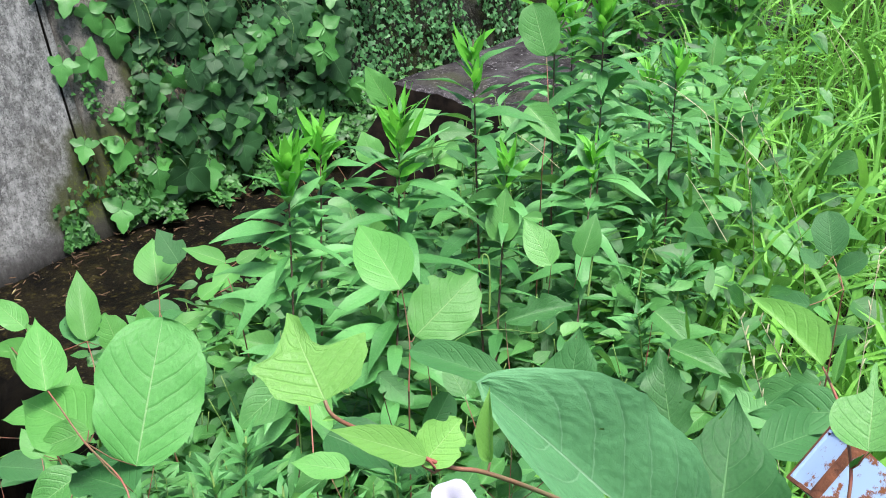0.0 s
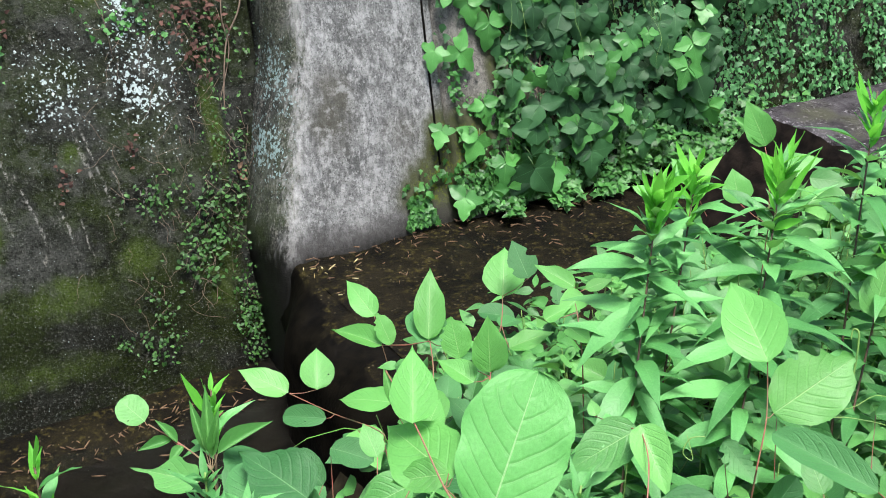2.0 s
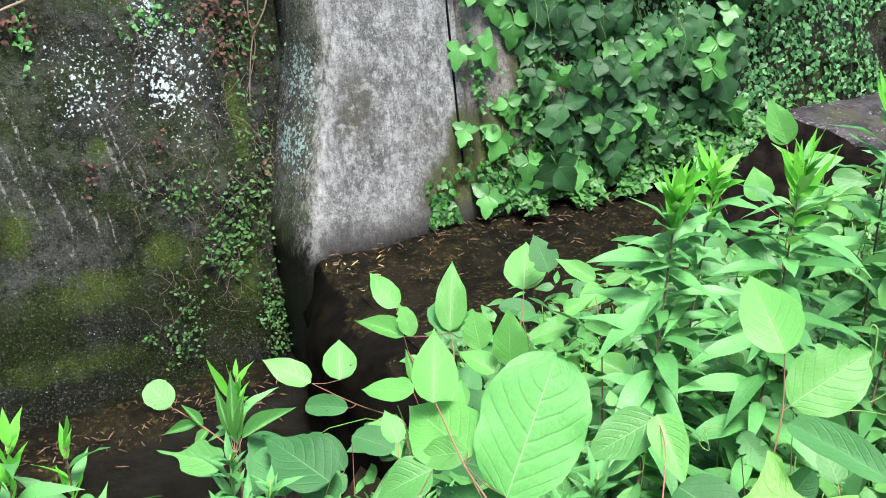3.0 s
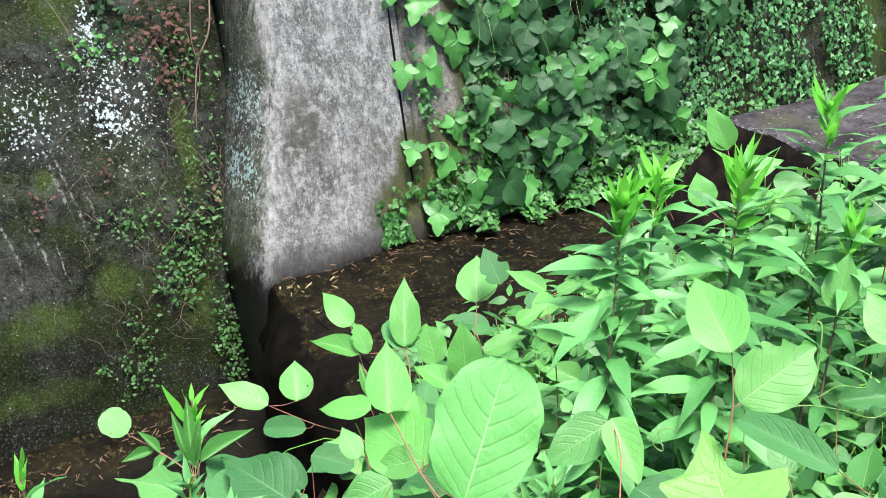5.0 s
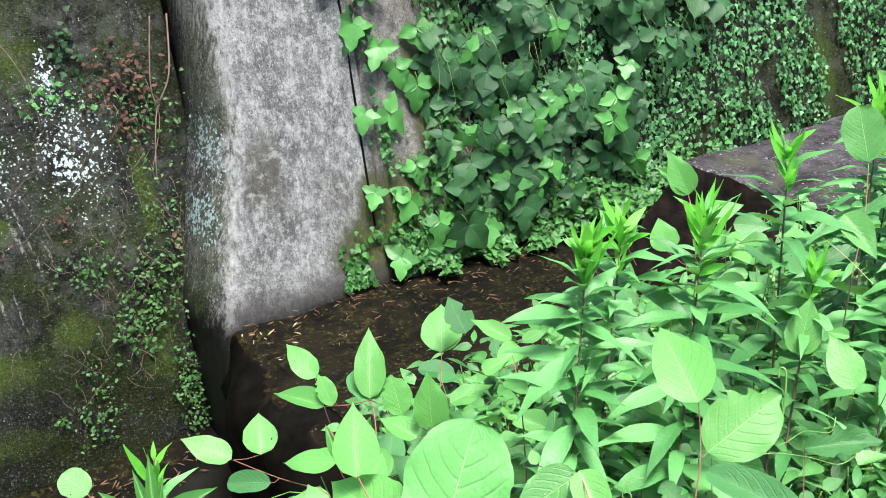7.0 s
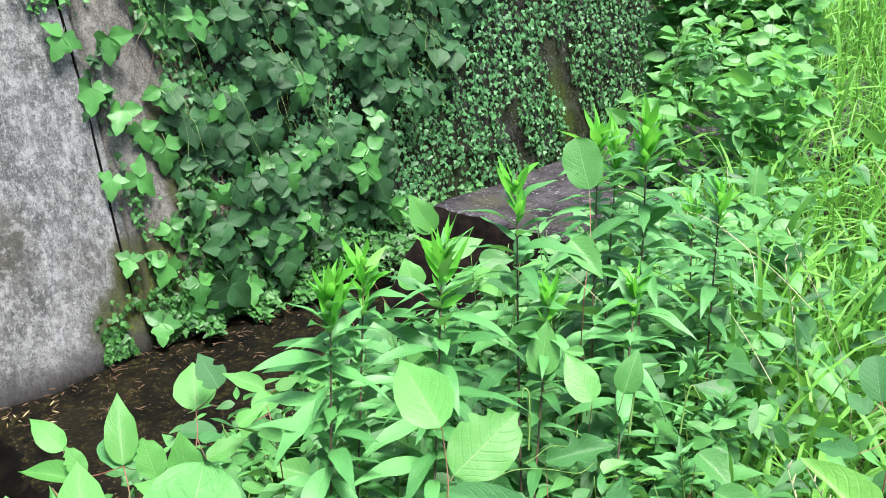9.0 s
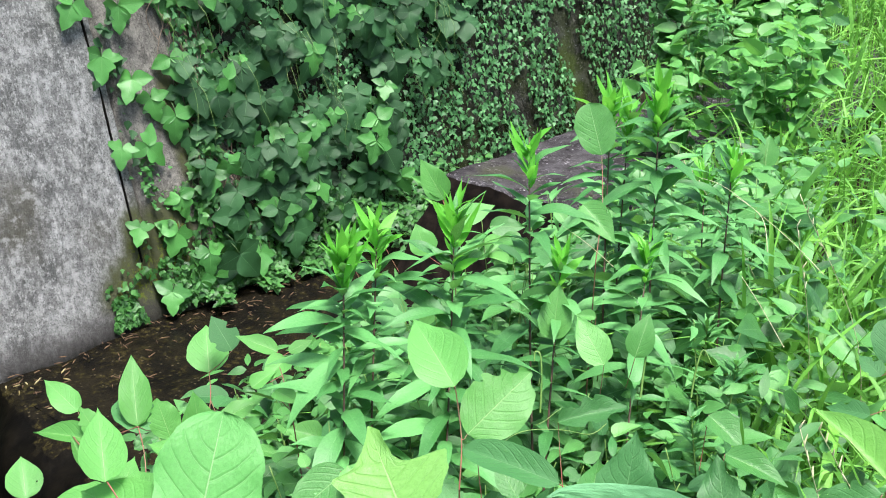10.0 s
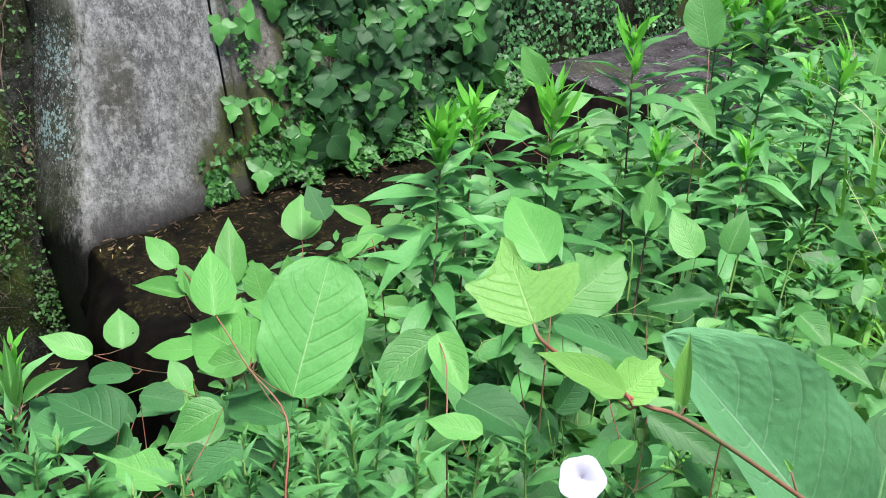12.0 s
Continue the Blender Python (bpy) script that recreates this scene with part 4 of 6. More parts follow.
knotweed("knotweed with a pale heart-shaped leaf", (-0.049, 1.381, -0.050), [(-0.049, 1.348, 0.299), (-0.049, 1.333, 0.609), (-0.049, 1.331, 0.649), (-0.048, 1.362, 0.707), (-0.059, 1.395, 0.773)], [
    ((-0.059, 1.352, 0.798), (-0.125, 1.455, 0.858), 0.6, "heart", 0.7),
    ((-0.040, 1.366, 0.713), (0.051, 1.436, 0.782), 0.72, "bright_bitten", 0.75),
], 0.0015)
knotweed("knotweed with pointed leaves at the bank edge", (-0.481, 1.604, -0.050), [(-0.548, 1.571, 0.198), (-0.576, 1.557, 0.405), (-0.581, 1.554, 0.445), (-0.605, 1.627, 0.490), (-0.641, 1.710, 0.492)], [
    ((-0.663, 1.767, 0.457), (-0.696, 1.867, 0.559), 0.42, "bright", 0.7),
    ((-0.745, 1.736, 0.444), (-0.866, 1.762, 0.453), 0.40, "bright", 0.5),
    ((-0.784, 1.794, 0.468), (-0.863, 1.840, 0.514), 0.50, "bright", 0.6),
    ((-0.729, 1.742, 0.446), (-0.764, 1.759, 0.500), 0.60, "bright_bitten", 0.5),
    ((-0.635, 1.771, 0.447), (-0.717, 1.824, 0.486), 0.70, "old", 0.6),
    ((-0.694, 1.659, 0.377), (-0.813, 1.672, 0.357), 0.50, "bright", 0.5),
    ((-0.555, 1.514, 0.466), (-0.612, 1.572, 0.499), 0.70, "bright", 0.5),
], 0.0015)
knotweed("knotweed with rounded leaves at the bank edge", (-0.386, 1.603, -0.050), [(-0.453, 1.590, 0.198), (-0.481, 1.584, 0.406), (-0.486, 1.583, 0.446), (-0.508, 1.652, 0.481), (-0.548, 1.863, 0.462), (-0.565, 1.928, 0.486)], [
    ((-0.509, 1.655, 0.489), (-0.521, 1.668, 0.591), 0.62, "bright", 0.7),
    ((-0.565, 1.928, 0.486), (-0.588, 2.013, 0.555), 0.75, "heart", 0.8),
    ((-0.576, 1.690, 0.482), (-0.604, 1.715, 0.549), 0.75, "bright_bitten", 0.6),
    ((-0.508, 1.897, 0.553), (-0.554, 1.936, 0.611), 0.70, "old", 0.5),
    ((-0.534, 1.640, 0.472), (-0.612, 1.664, 0.496), 0.60, "bright", 0.4),
    ((-0.505, 1.766, 0.475), (-0.434, 1.805, 0.509), 0.50, "bright", 0.4),
], 0.0015)
knotweed("spreading knotweed twig hanging over the water", (-0.427, 1.454, -0.050), [(-0.594, 1.521, 0.169), (-0.663, 1.548, 0.351), (-0.677, 1.554, 0.388), (-0.845, 1.731, 0.264), (-0.980, 1.803, 0.234)], [
    ((-0.983, 1.803, 0.235), (-1.101, 1.807, 0.268), 0.50, "oval", 0.7),
    ((-0.926, 1.824, 0.244), (-0.957, 1.893, 0.306), 0.75, "oval", 0.7),
    ((-0.842, 1.685, 0.286), (-0.936, 1.676, 0.277), 0.50, "old", 0.6),
    ((-0.735, 1.613, 0.309), (-0.771, 1.548, 0.315), 0.70, "old", 0.6),
    ((-0.748, 1.619, 0.328), (-0.669, 1.529, 0.333), 0.60, "oval", 0.5),
], 0.0015)
knotweed("knotweed with paired bright leaves", (-0.263, 1.720, -0.050), [(-0.330, 1.720, 0.240), (-0.358, 1.720, 0.489), (-0.363, 1.720, 0.529), (-0.389, 1.787, 0.563), (-0.412, 1.843, 0.572)], [
    ((-0.408, 1.848, 0.580), (-0.490, 1.861, 0.608), 0.42, "bright", 0.6),
    ((-0.388, 1.829, 0.577), (-0.425, 1.774, 0.558), 0.70, "bright", 0.5),
    ((-0.388, 1.853, 0.577), (-0.345, 1.875, 0.597), 0.50, "bright", 0.5),
    ((-0.392, 1.729, 0.565), (-0.343, 1.688, 0.569), 0.60, "bright", 0.4),
    ((-0.442, 1.764, 0.549), (-0.401, 1.791, 0.577), 0.60, "bright", 0.5),
], 0.0015)
knotweed("knotweed with broad drooping leaves", (-0.121, 1.186, -0.050), [(-0.154, 1.186, 0.284), (-0.169, 1.186, 0.578), (-0.171, 1.186, 0.618), (-0.184, 1.266, 0.664), (-0.205, 1.324, 0.672)], [
    ((-0.210, 1.341, 0.662), (-0.295, 1.281, 0.612), 0.62, "oval", 0.6),
    ((-0.208, 1.327, 0.679), (-0.151, 1.253, 0.633), 0.50, "oval", 0.7),
    ((-0.280, 1.403, 0.623), (-0.294, 1.430, 0.635), 0.60, "spade", 0.6),
    ((-0.018, 1.438, 0.414), (-0.185, 1.536, 0.422), 0.55, "old", 0.6),
    ((-0.117, 1.125, 0.662), (-0.198, 1.149, 0.661), 0.50, "oval", 0.5),
], 0.0015)
knotweed("knotweed with holed low leaves", (-0.355, 0.936, -0.050), [(-0.422, 0.969, 0.288), (-0.451, 0.984, 0.587), (-0.455, 0.986, 0.627), (-0.480, 1.030, 0.609)], [
    ((-0.492, 1.010, 0.617), (-0.611, 1.047, 0.628), 0.50, "bitten", 0.6),
    ((-0.472, 1.157, 0.632), (-0.538, 1.111, 0.603), 0.70, "oval", 0.5),
    ((-0.666, 1.101, 0.571), (-0.717, 1.169, 0.604), 0.85, "old", 0.6),
    ((-0.594, 1.111, 0.574), (-0.679, 1.160, 0.578), 0.60, "old", 0.5),
    ((-0.555, 1.240, 0.593), (-0.591, 1.274, 0.622), 0.60, "oval", 0.5),
    ((-0.530, 0.926, 0.639), (-0.613, 0.971, 0.636), 0.60, "oval", 0.6),
    ((-0.414, 1.060, 0.650), (-0.466, 1.016, 0.623), 0.60, "old", 0.5),
], 0.0015)
knotweed("weed with curled young leaves over the pool", (-0.688, 1.192, -0.050), [(-0.768, 1.205, 0.236), (-0.802, 1.211, 0.482), (-0.808, 1.212, 0.522), (-0.863, 1.228, 0.540), (-0.922, 1.232, 0.561)], [
    ((-0.929, 1.232, 0.565), (-0.970, 1.234, 0.594), 0.95, "egg", 0.7),
    ((-0.824, 1.235, 0.531), (-0.846, 1.275, 0.625), 0.20, "slim", 0.7),
    ((-0.818, 1.235, 0.528), (-0.813, 1.254, 0.608), 0.20, "slim", 0.7),
    ((-0.829, 1.234, 0.533), (-0.875, 1.273, 0.593), 0.20, "slim", 0.7),
    ((-0.803, 1.224, 0.544), (-0.741, 1.284, 0.581), 0.28, "slim", 0.5),
    ((-0.872, 1.227, 0.544), (-0.910, 1.231, 0.575), 0.30, "slim", 0.6),
    ((-0.854, 1.213, 0.553), (-0.856, 1.174, 0.544), 0.40, "slim", 0.5),
    ((-0.881, 1.226, 0.548), (-0.918, 1.190, 0.544), 0.35, "slim", 0.5),
    ((-0.786, 1.143, 0.558), (-0.897, 1.136, 0.562), 0.50, "bitten", 0.6),
    ((-0.601, 1.109, 0.609), (-0.722, 1.144, 0.636), 0.70, "wide", 0.6),
    ((-0.619, 1.194, 0.560), (-0.669, 1.220, 0.595), 0.50, "old", 0.5),
], 0.0015)
knotweed("knotweed tip with folded leaves", (-0.072, 2.427, -0.050), [(-0.085, 2.394, 0.236), (-0.091, 2.379, 0.482), (-0.092, 2.377, 0.522), (-0.110, 2.443, 0.617), (-0.128, 2.492, 0.657)], [
    ((-0.126, 2.494, 0.659), (-0.181, 2.503, 0.755), 0.60, "bright", 0.8),
    ((-0.129, 2.493, 0.659), (-0.211, 2.548, 0.702), 0.35, "slim", 0.6),
    ((-0.094, 2.431, 0.629), (-0.004, 2.454, 0.667), 0.55, "bright", 0.6),
    ((-0.159, 2.378, 0.562), (-0.186, 2.404, 0.631), 0.85, "bright", 0.6),
    ((-0.266, 2.413, 0.581), (-0.325, 2.441, 0.625), 0.70, "bright", 0.6),
    ((-0.329, 2.328, 0.565), (-0.388, 2.324, 0.593), 0.60, "bright", 0.5),
], 0.0015)
knotweed("knotweed crowned by one upright round leaf", (0.205, 2.174, -0.050), [(0.205, 2.141, 0.307), (0.205, 2.126, 0.625), (0.205, 2.124, 0.665), (0.218, 2.194, 0.764), (0.217, 2.259, 0.849)], [
    ((0.217, 2.260, 0.852), (0.187, 2.299, 0.955), 0.74, "egg", 0.8),
    ((0.170, 2.118, 0.792), (0.234, 2.048, 0.745), 0.55, "oval", 0.6),
    ((0.189, 1.902, 0.645), (0.151, 1.903, 0.650), 0.60, "oval", 0.5),
    ((0.196, 1.781, 0.609), (0.148, 1.830, 0.685), 0.60, "oval", 0.7),
    ((0.112, 1.929, 0.581), (0.121, 1.968, 0.683), 0.60, "oval", 0.7),
    ((0.258, 1.832, 0.599), (0.283, 1.862, 0.677), 0.60, "oval", 0.7),
    ((0.052, 1.992, 0.610), (0.130, 2.014, 0.663), 0.50, "oval", 0.5),
], 0.0015)
knotweed("knotweed sprig with a folded bright leaf", (0.357, 0.687, -0.050), [(0.337, 0.700, 0.452), (0.328, 0.706, 0.914), (0.327, 0.707, 0.954), (0.330, 0.721, 0.983), (0.331, 0.756, 1.008), (0.331, 0.794, 1.016), (0.331, 0.818, 1.018)], [
    ((0.331, 0.818, 1.018), (0.279, 0.874, 1.063), 0.42, "pale", 0.3),
    ((0.334, 0.794, 1.016), (0.345, 0.814, 1.055), 0.22, "slim", 0.6),
    ((0.336, 0.711, 1.008), (0.351, 0.761, 1.062), 0.85, "bitten", 0.8),
    ((0.331, 0.721, 0.982), (0.338, 0.711, 1.008), 0.20, "slim", 0.5),
], 0.0018)
knotweed("broad-leaved weed beside the grass", (0.620, 1.508, -0.050), [(0.620, 1.508, 0.331), (0.620, 1.508, 0.672), (0.620, 1.508, 0.712), (0.620, 1.571, 0.737)], [
    ((0.630, 1.598, 0.722), (0.627, 1.643, 0.785), 0.75, "old", 0.6),
    ((0.602, 1.564, 0.720), (0.576, 1.603, 0.739), 0.70, "old", 0.5),
    ((0.618, 1.535, 0.726), (0.654, 1.527, 0.761), 0.70, "old", 0.5),
    ((0.552, 1.454, 0.714), (0.499, 1.502, 0.703), 0.50, "old", 0.5),
], 0.0015)
knotweed("leafy weed with dull bluish leaves", (0.176, 1.171, -0.050), [(0.176, 1.138, 0.331), (0.176, 1.123, 0.673), (0.176, 1.121, 0.713), (0.152, 1.103, 0.767)], [
    ((0.148, 1.096, 0.776), (0.162, 1.133, 0.870), 0.75, "wide", 0.7),
    ((0.161, 1.111, 0.761), (0.216, 1.137, 0.785), 0.60, "old", 0.6),
    ((0.285, 1.126, 0.712), (0.271, 1.186, 0.810), 0.62, "ragged", 0.7),
    ((0.095, 1.460, 0.681), (0.195, 1.463, 0.721), 0.45, "ragged", 0.5),
    ((0.077, 1.150, 0.781), (-0.044, 1.201, 0.804), 0.36, "old", 0.5),
    ((0.369, 1.538, 0.585), (0.455, 1.474, 0.584), 0.45, "oval", 0.5),
    ((0.542, 1.336, 0.656), (0.456, 1.366, 0.613), 0.55, "ragged", 0.5),
    ((0.462, 1.065, 0.794), (0.365, 1.104, 0.770), 0.60, "wide", 0.5),
    ((0.450, 1.263, 0.632), (0.394, 1.330, 0.660), 0.60, "ragged", 0.5),
    ((0.358, 1.634, 0.599), (0.408, 1.571, 0.580), 0.60, "oval", 0.5),
    ((0.248, 1.110, 0.727), (0.222, 1.157, 0.778), 0.40, "ragged", 0.6),
    ((0.029, 1.223, 0.708), (0.001, 1.262, 0.744), 0.60, "oval", 0.6),
], 0.0015)
knotweed("low weed with large nibbled bluish leaves", (-0.560, 1.200, -0.050), [(-0.570, 1.190, 0.200), (-0.580, 1.180, 0.380), (-0.590, 1.160, 0.450)], [
((-0.747, 1.290, 0.500), (-0.745, 1.146, 0.520), 0.85, "wide", 0.50),
    ((-0.741, 1.286, 0.500), (-0.646, 1.220, 0.500), 0.75, "old", 0.40),
    ((-0.514, 1.059, 0.580), (-0.644, 1.101, 0.580), 0.52, "ragged", 0.60),
    ((-0.531, 1.309, 0.500), (-0.589, 1.224, 0.500), 0.62, "oval", 0.55),
    ((-0.551, 0.989, 0.600), (-0.623, 0.981, 0.620), 0.60, "ragged", 0.55),
    ((-0.394, 1.222, 0.600), (-0.514, 1.261, 0.580), 0.50, "wide", 0.45),
    ((-0.722, 1.443, 0.420), (-0.644, 1.441, 0.420), 0.70, "old", 0.50),
    ((-0.517, 1.204, 0.520), (-0.556, 1.176, 0.500), 0.70, "old", 0.50),
    ((-0.419, 1.114, 0.550), (-0.458, 1.094, 0.520), 0.70, "ragged", 0.50),
    ((-0.277, 1.041, 0.600), (-0.246, 1.118, 0.600), 0.70, "ragged", 0.50),
    ((-0.424, 1.248, 0.500), (-0.473, 1.211, 0.500), 0.70, "old", 0.50),
    ((-0.707, 1.059, 0.550), (-0.744, 1.061, 0.570), 0.50, "old", 0.50),
], 0.0015)
knotweed("low weed with long dark nibbled leaves", (0.100, 1.250, -0.050), [(0.100, 1.240, 0.250), (0.090, 1.220, 0.450), (0.090, 1.200, 0.540)], [
    ((-0.161, 1.259, 0.620), (-0.026, 1.202, 0.600), 0.55, "wide", 0.50),
    ((0.049, 1.150, 0.620), (0.087, 1.210, 0.630), 0.45, "spade", 0.60),
    ((0.093, 1.213, 0.660), (0.236, 1.158, 0.620), 0.34, "ragged", 0.55),
    ((-0.153, 1.179, 0.620), (-0.199, 1.161, 0.600), 0.70, "oval", 0.50),
    ((0.104, 1.220, 0.600), (0.061, 1.206, 0.550), 0.60, "ragged", 0.50),
    ((0.145, 1.194, 0.600), (0.200, 1.199, 0.550), 0.60, "old", 0.50),
    ((-0.098, 1.411, 0.620), (-0.045, 1.364, 0.600), 0.60, "ragged", 0.50),
    ((-0.030, 1.542, 0.600), (0.106, 1.430, 0.620), 0.22, "ragged", 0.50),
], 0.0015)
lance_plant("tall weed with narrow green leaves and a brown stem", (-0.215, 1.049, -0.100), (-0.275, 1.825, 0.807), 85, 1, 0.14)
lance_plant("tall weed with narrow green leaves and a brown stem", (-0.207, 1.263, -0.100), (-0.223, 1.910, 0.829), 63, 2, 0.1232)
lance_plant("tall weed with narrow green leaves and a brown stem", (-0.175, 1.088, -0.100), (-0.082, 1.986, 0.825), 89, 3, 0.14)
lance_plant("tall weed with narrow green leaves and a brown stem", (0.120, 1.539, -0.100), (0.061, 2.212, 0.902), 48, 4, 0.1344)
lance_plant("tall weed with narrow green leaves and a brown stem", (0.265, 2.021, -0.100), (0.265, 2.599, 0.896), 67, 5, 0.1344)
lance_plant("tall weed with narrow green leaves and a brown stem", (0.278, 1.930, -0.100), (0.364, 2.499, 0.937), 75, 6, 0.14)
lance_plant("tall weed with narrow green leaves and a brown stem", (0.281, 2.153, -0.100), (0.323, 2.681, 0.854), 63, 16, 0.1344)
lance_plant("tall weed with narrow green leaves and a brown stem", (0.456, 2.078, -0.100), (0.519, 2.678, 0.696), 63, 7, 0.1232)
lance_plant("tall weed with narrow green leaves and a brown stem", (0.248, 1.436, -0.100), (0.326, 2.216, 0.674), 48, 8, 0.1232)
lance_plant("tall weed with narrow green leaves and a brown stem", (0.099, 1.454, -0.100), (0.129, 2.038, 0.725), 40, 9, 0.112)
lance_plant("tall weed with narrow green leaves and a brown stem", (0.534, 2.159, -0.100), (0.545, 2.498, 0.784), 52, 10, 0.1232)
lance_plant("short weed with narrow pale leaves", (-0.606, 0.799, -0.100), (-0.875, 1.337, 0.580), 20, 11, 0.1008)
lance_plant("short weed with narrow pale leaves", (-0.667, 0.664, -0.100), (-0.930, 0.992, 0.662), 23, 12, 0.112)
lance_plant("short weed with narrow pale leaves", (-0.725, 0.591, -0.100), (-0.970, 0.941, 0.704), 20, 13, 0.1344)
lance_plant("bushy weed with small narrow leaves", (-0.301, 0.886, -0.100), (-0.331, 0.956, 0.757), 37, 14, 0.0784)
lance_plant("bushy weed with small narrow leaves", (-0.222, 1.088, -0.100), (-0.252, 1.158, 0.691), 37, 15, 0.084)
lance_plant("bushy weed with small narrow leaves", (-0.245, 0.985, -0.100), (-0.275, 1.055, 0.717), 34, 17, 0.0784)
lance_plant("bushy weed with small narrow leaves", (-0.161, 0.984, -0.100), (-0.191, 1.054, 0.696), 34, 18, 0.0784)
lance_plant("bushy weed with small narrow leaves", (-0.621, 0.912, -0.100), (-0.651, 0.982, 0.665), 34, 31, 0.0784)
lance_plant("bushy weed with small narrow leaves", (-0.537, 0.873, -0.100), (-0.567, 0.943, 0.679), 31, 32, 0.0784)
lance_plant("bushy weed with small narrow leaves", (-0.700, 1.004, -0.100), (-0.730, 1.074, 0.642), 34, 33, 0.0896)
lance_plant("bushy weed with small narrow leaves", (-0.473, 0.860, -0.100), (-0.503, 0.930, 0.683), 29, 34, 0.0728)
lance_plant("bushy weed with small narrow leaves", (-0.626, 0.978, -0.100), (-0.656, 1.048, 0.641), 31, 35, 0.0784)
lance_plant("bushy weed with small narrow leaves", (-0.271, 0.920, -0.100), (-0.301, 0.990, 0.707), 31, 21, 0.0728)
lance_plant("bushy weed with small narrow leaves", (-0.091, 1.072, -0.100), (-0.121, 1.142, 0.630), 34, 22, 0.0784)
lance_plant("bushy weed with small narrow leaves", (-0.035, 1.126, -0.100), (-0.065, 1.196, 0.612), 34, 23, 0.084)
lance_plant("bushy weed with small narrow leaves", (-0.355, 0.905, -0.100), (-0.385, 0.975, 0.698), 31, 24, 0.0728)
lance_plant("bushy weed with small narrow leaves", (-0.425, 0.887, -0.100), (-0.455, 0.957, 0.681), 26, 25, 0.0728)
lance_plant("bushy weed with small narrow leaves", (0.115, 1.178, -0.100), (0.085, 1.248, 0.570), 31, 26, 0.0784)
lance_plant("bushy weed with small narrow leaves", (0.388, 1.696, -0.100), (0.358, 1.766, 0.517), 34, 27, 0.0896)
lance_plant("bushy weed with small narrow leaves", (0.517, 1.934, -0.100), (0.487, 2.004, 0.508), 34, 28, 0.0952)
lance_plant("bushy weed with small narrow leaves", (0.496, 2.149, -0.100), (0.466, 2.219, 0.489), 37, 29, 0.1008)


# ---- the undergrowth between them ----
def undergrowth(label, x, y, height, leaves, seed, kinds, size, group="undergrowth on the bank", tilt=0.45):
    r = np.random.default_rng(seed)
    ground = on_bank(x, y)[2]
    plant = thing("leafy_weed", (x, y, ground), label, "plant", group)
    shoots = []
    for k in range(3):
        a = r.uniform(0, 6.28)
        top = Vector((math.cos(a) * r.uniform(0.03, 0.14), math.sin(a) * r.uniform(0.03, 0.14), height * r.uniform(0.75, 1.0)))
        line = curve_points([Vector((0, 0, -0.02)), top * 0.5 + Vector((0, 0, 0.03)), top], 4)
        shoots.append(line)
        verts, faces = [], []
        add_tube(verts, faces, line, 0.0019, 0.001, 5)
        part("stem", from_arrays("stem", verts, faces), STEM_GREEN, plant)
    for k in range(leaves):
        line = shoots[k % 3]
        q = r.uniform(0.35, 1.0) ** 0.7
        i = q * (len(line) - 1)
        at = line[int(i)].lerp(line[min(int(i) + 1, len(line) - 1)], i % 1)
        a = r.uniform(0, 6.28)
        way = Vector((math.cos(a), math.sin(a), r.normal(0.05, 0.45))).normalized()
        size_k = size * r.uniform(0.6, 1.15)
        some = KNOT_SET[kinds[int(r.integers(len(kinds)))]] if kinds else LANCE_SET
        ob = part("leaf", some[int(r.integers(len(some)))], None, plant)
        ob.matrix_basis = leaf_pose(at + way * 0.02, at + way * (0.02 + size_k), Vector((r.normal(0, tilt), -0.3 + r.normal(0, tilt), 1)), r.uniform(0.5, 0.72) if kinds else r.uniform(0.9, 1.3))


def in_meadow(p, more=0.0):
    return p.x > 0.5 + more + 0.2 * (p.y - 1.5)


def over_pool(s, n):
    """Where the bank is kept bare above the lower pool, clear for the camera's view."""
    return s < -0.55 and n < 2.52 + 0.15 * sm(-0.9, -1.5, s)


def low_gap(s, n):
    """1 where the growth is kept low so that the camera sees the end of the near wall."""
    return sm(0.2, 0.5, s) * sm(1.9, 1.5, s) * sm(1.7, 1.95, n) * sm(2.4, 2.15, n)


def canopy(s, n):
    return -0.22 * low_gap(s, n) + 0.14 + 0.3 * sm(2.0, 2.7, n) + 0.1 * sm(2.7, 3.3, n) + 0.12 * sm(-0.5, 0.2, s) - 0.2 * sm(-0.8, -1.4, s) * sm(3.1, 2.6, n)


count = 0
for s in np.arange(-1.9, 1.5, 0.19):
    for n in np.arange(2.1, 4.0, 0.17):
        ss, nn = s + rng.uniform(-0.08, 0.08), n + rng.uniform(-0.08, 0.08)
        p = world_at(ss, nn, 0)
        if in_meadow(p, -0.05) or over_pool(ss, nn) or p.y < 0.75 or (Vector((p.x, p.y)).length < 0.8):
            continue
        count += 1
        pick = rng.random()
        tall = canopy(ss, nn) - bank_height(ss, nn)
        if pick < 0.33:
            undergrowth("bright green knotweed seedling with oval leaves", p.x, p.y, tall * rng.uniform(0.78, 1.06), 12, count, ("oval", "spade", "old"), 0.085)
        elif pick < 0.56:
            undergrowth("low weed with narrow pointed leaves", p.x, p.y, tall * rng.uniform(0.8, 1.05), 18, count, (), 0.085)
        elif pick < 0.84:
            undergrowth("low weed with insect-eaten dull green leaves", p.x, p.y, tall * rng.uniform(0.75, 1.04), 11, count, ("ragged",), rng.uniform(0.09, 0.15))
        else:
            undergrowth("low weed with dull dark green leaves", p.x, p.y, tall * rng.uniform(0.75, 1.02), 11, count, ("old", "ragged", "spade"), 0.105)
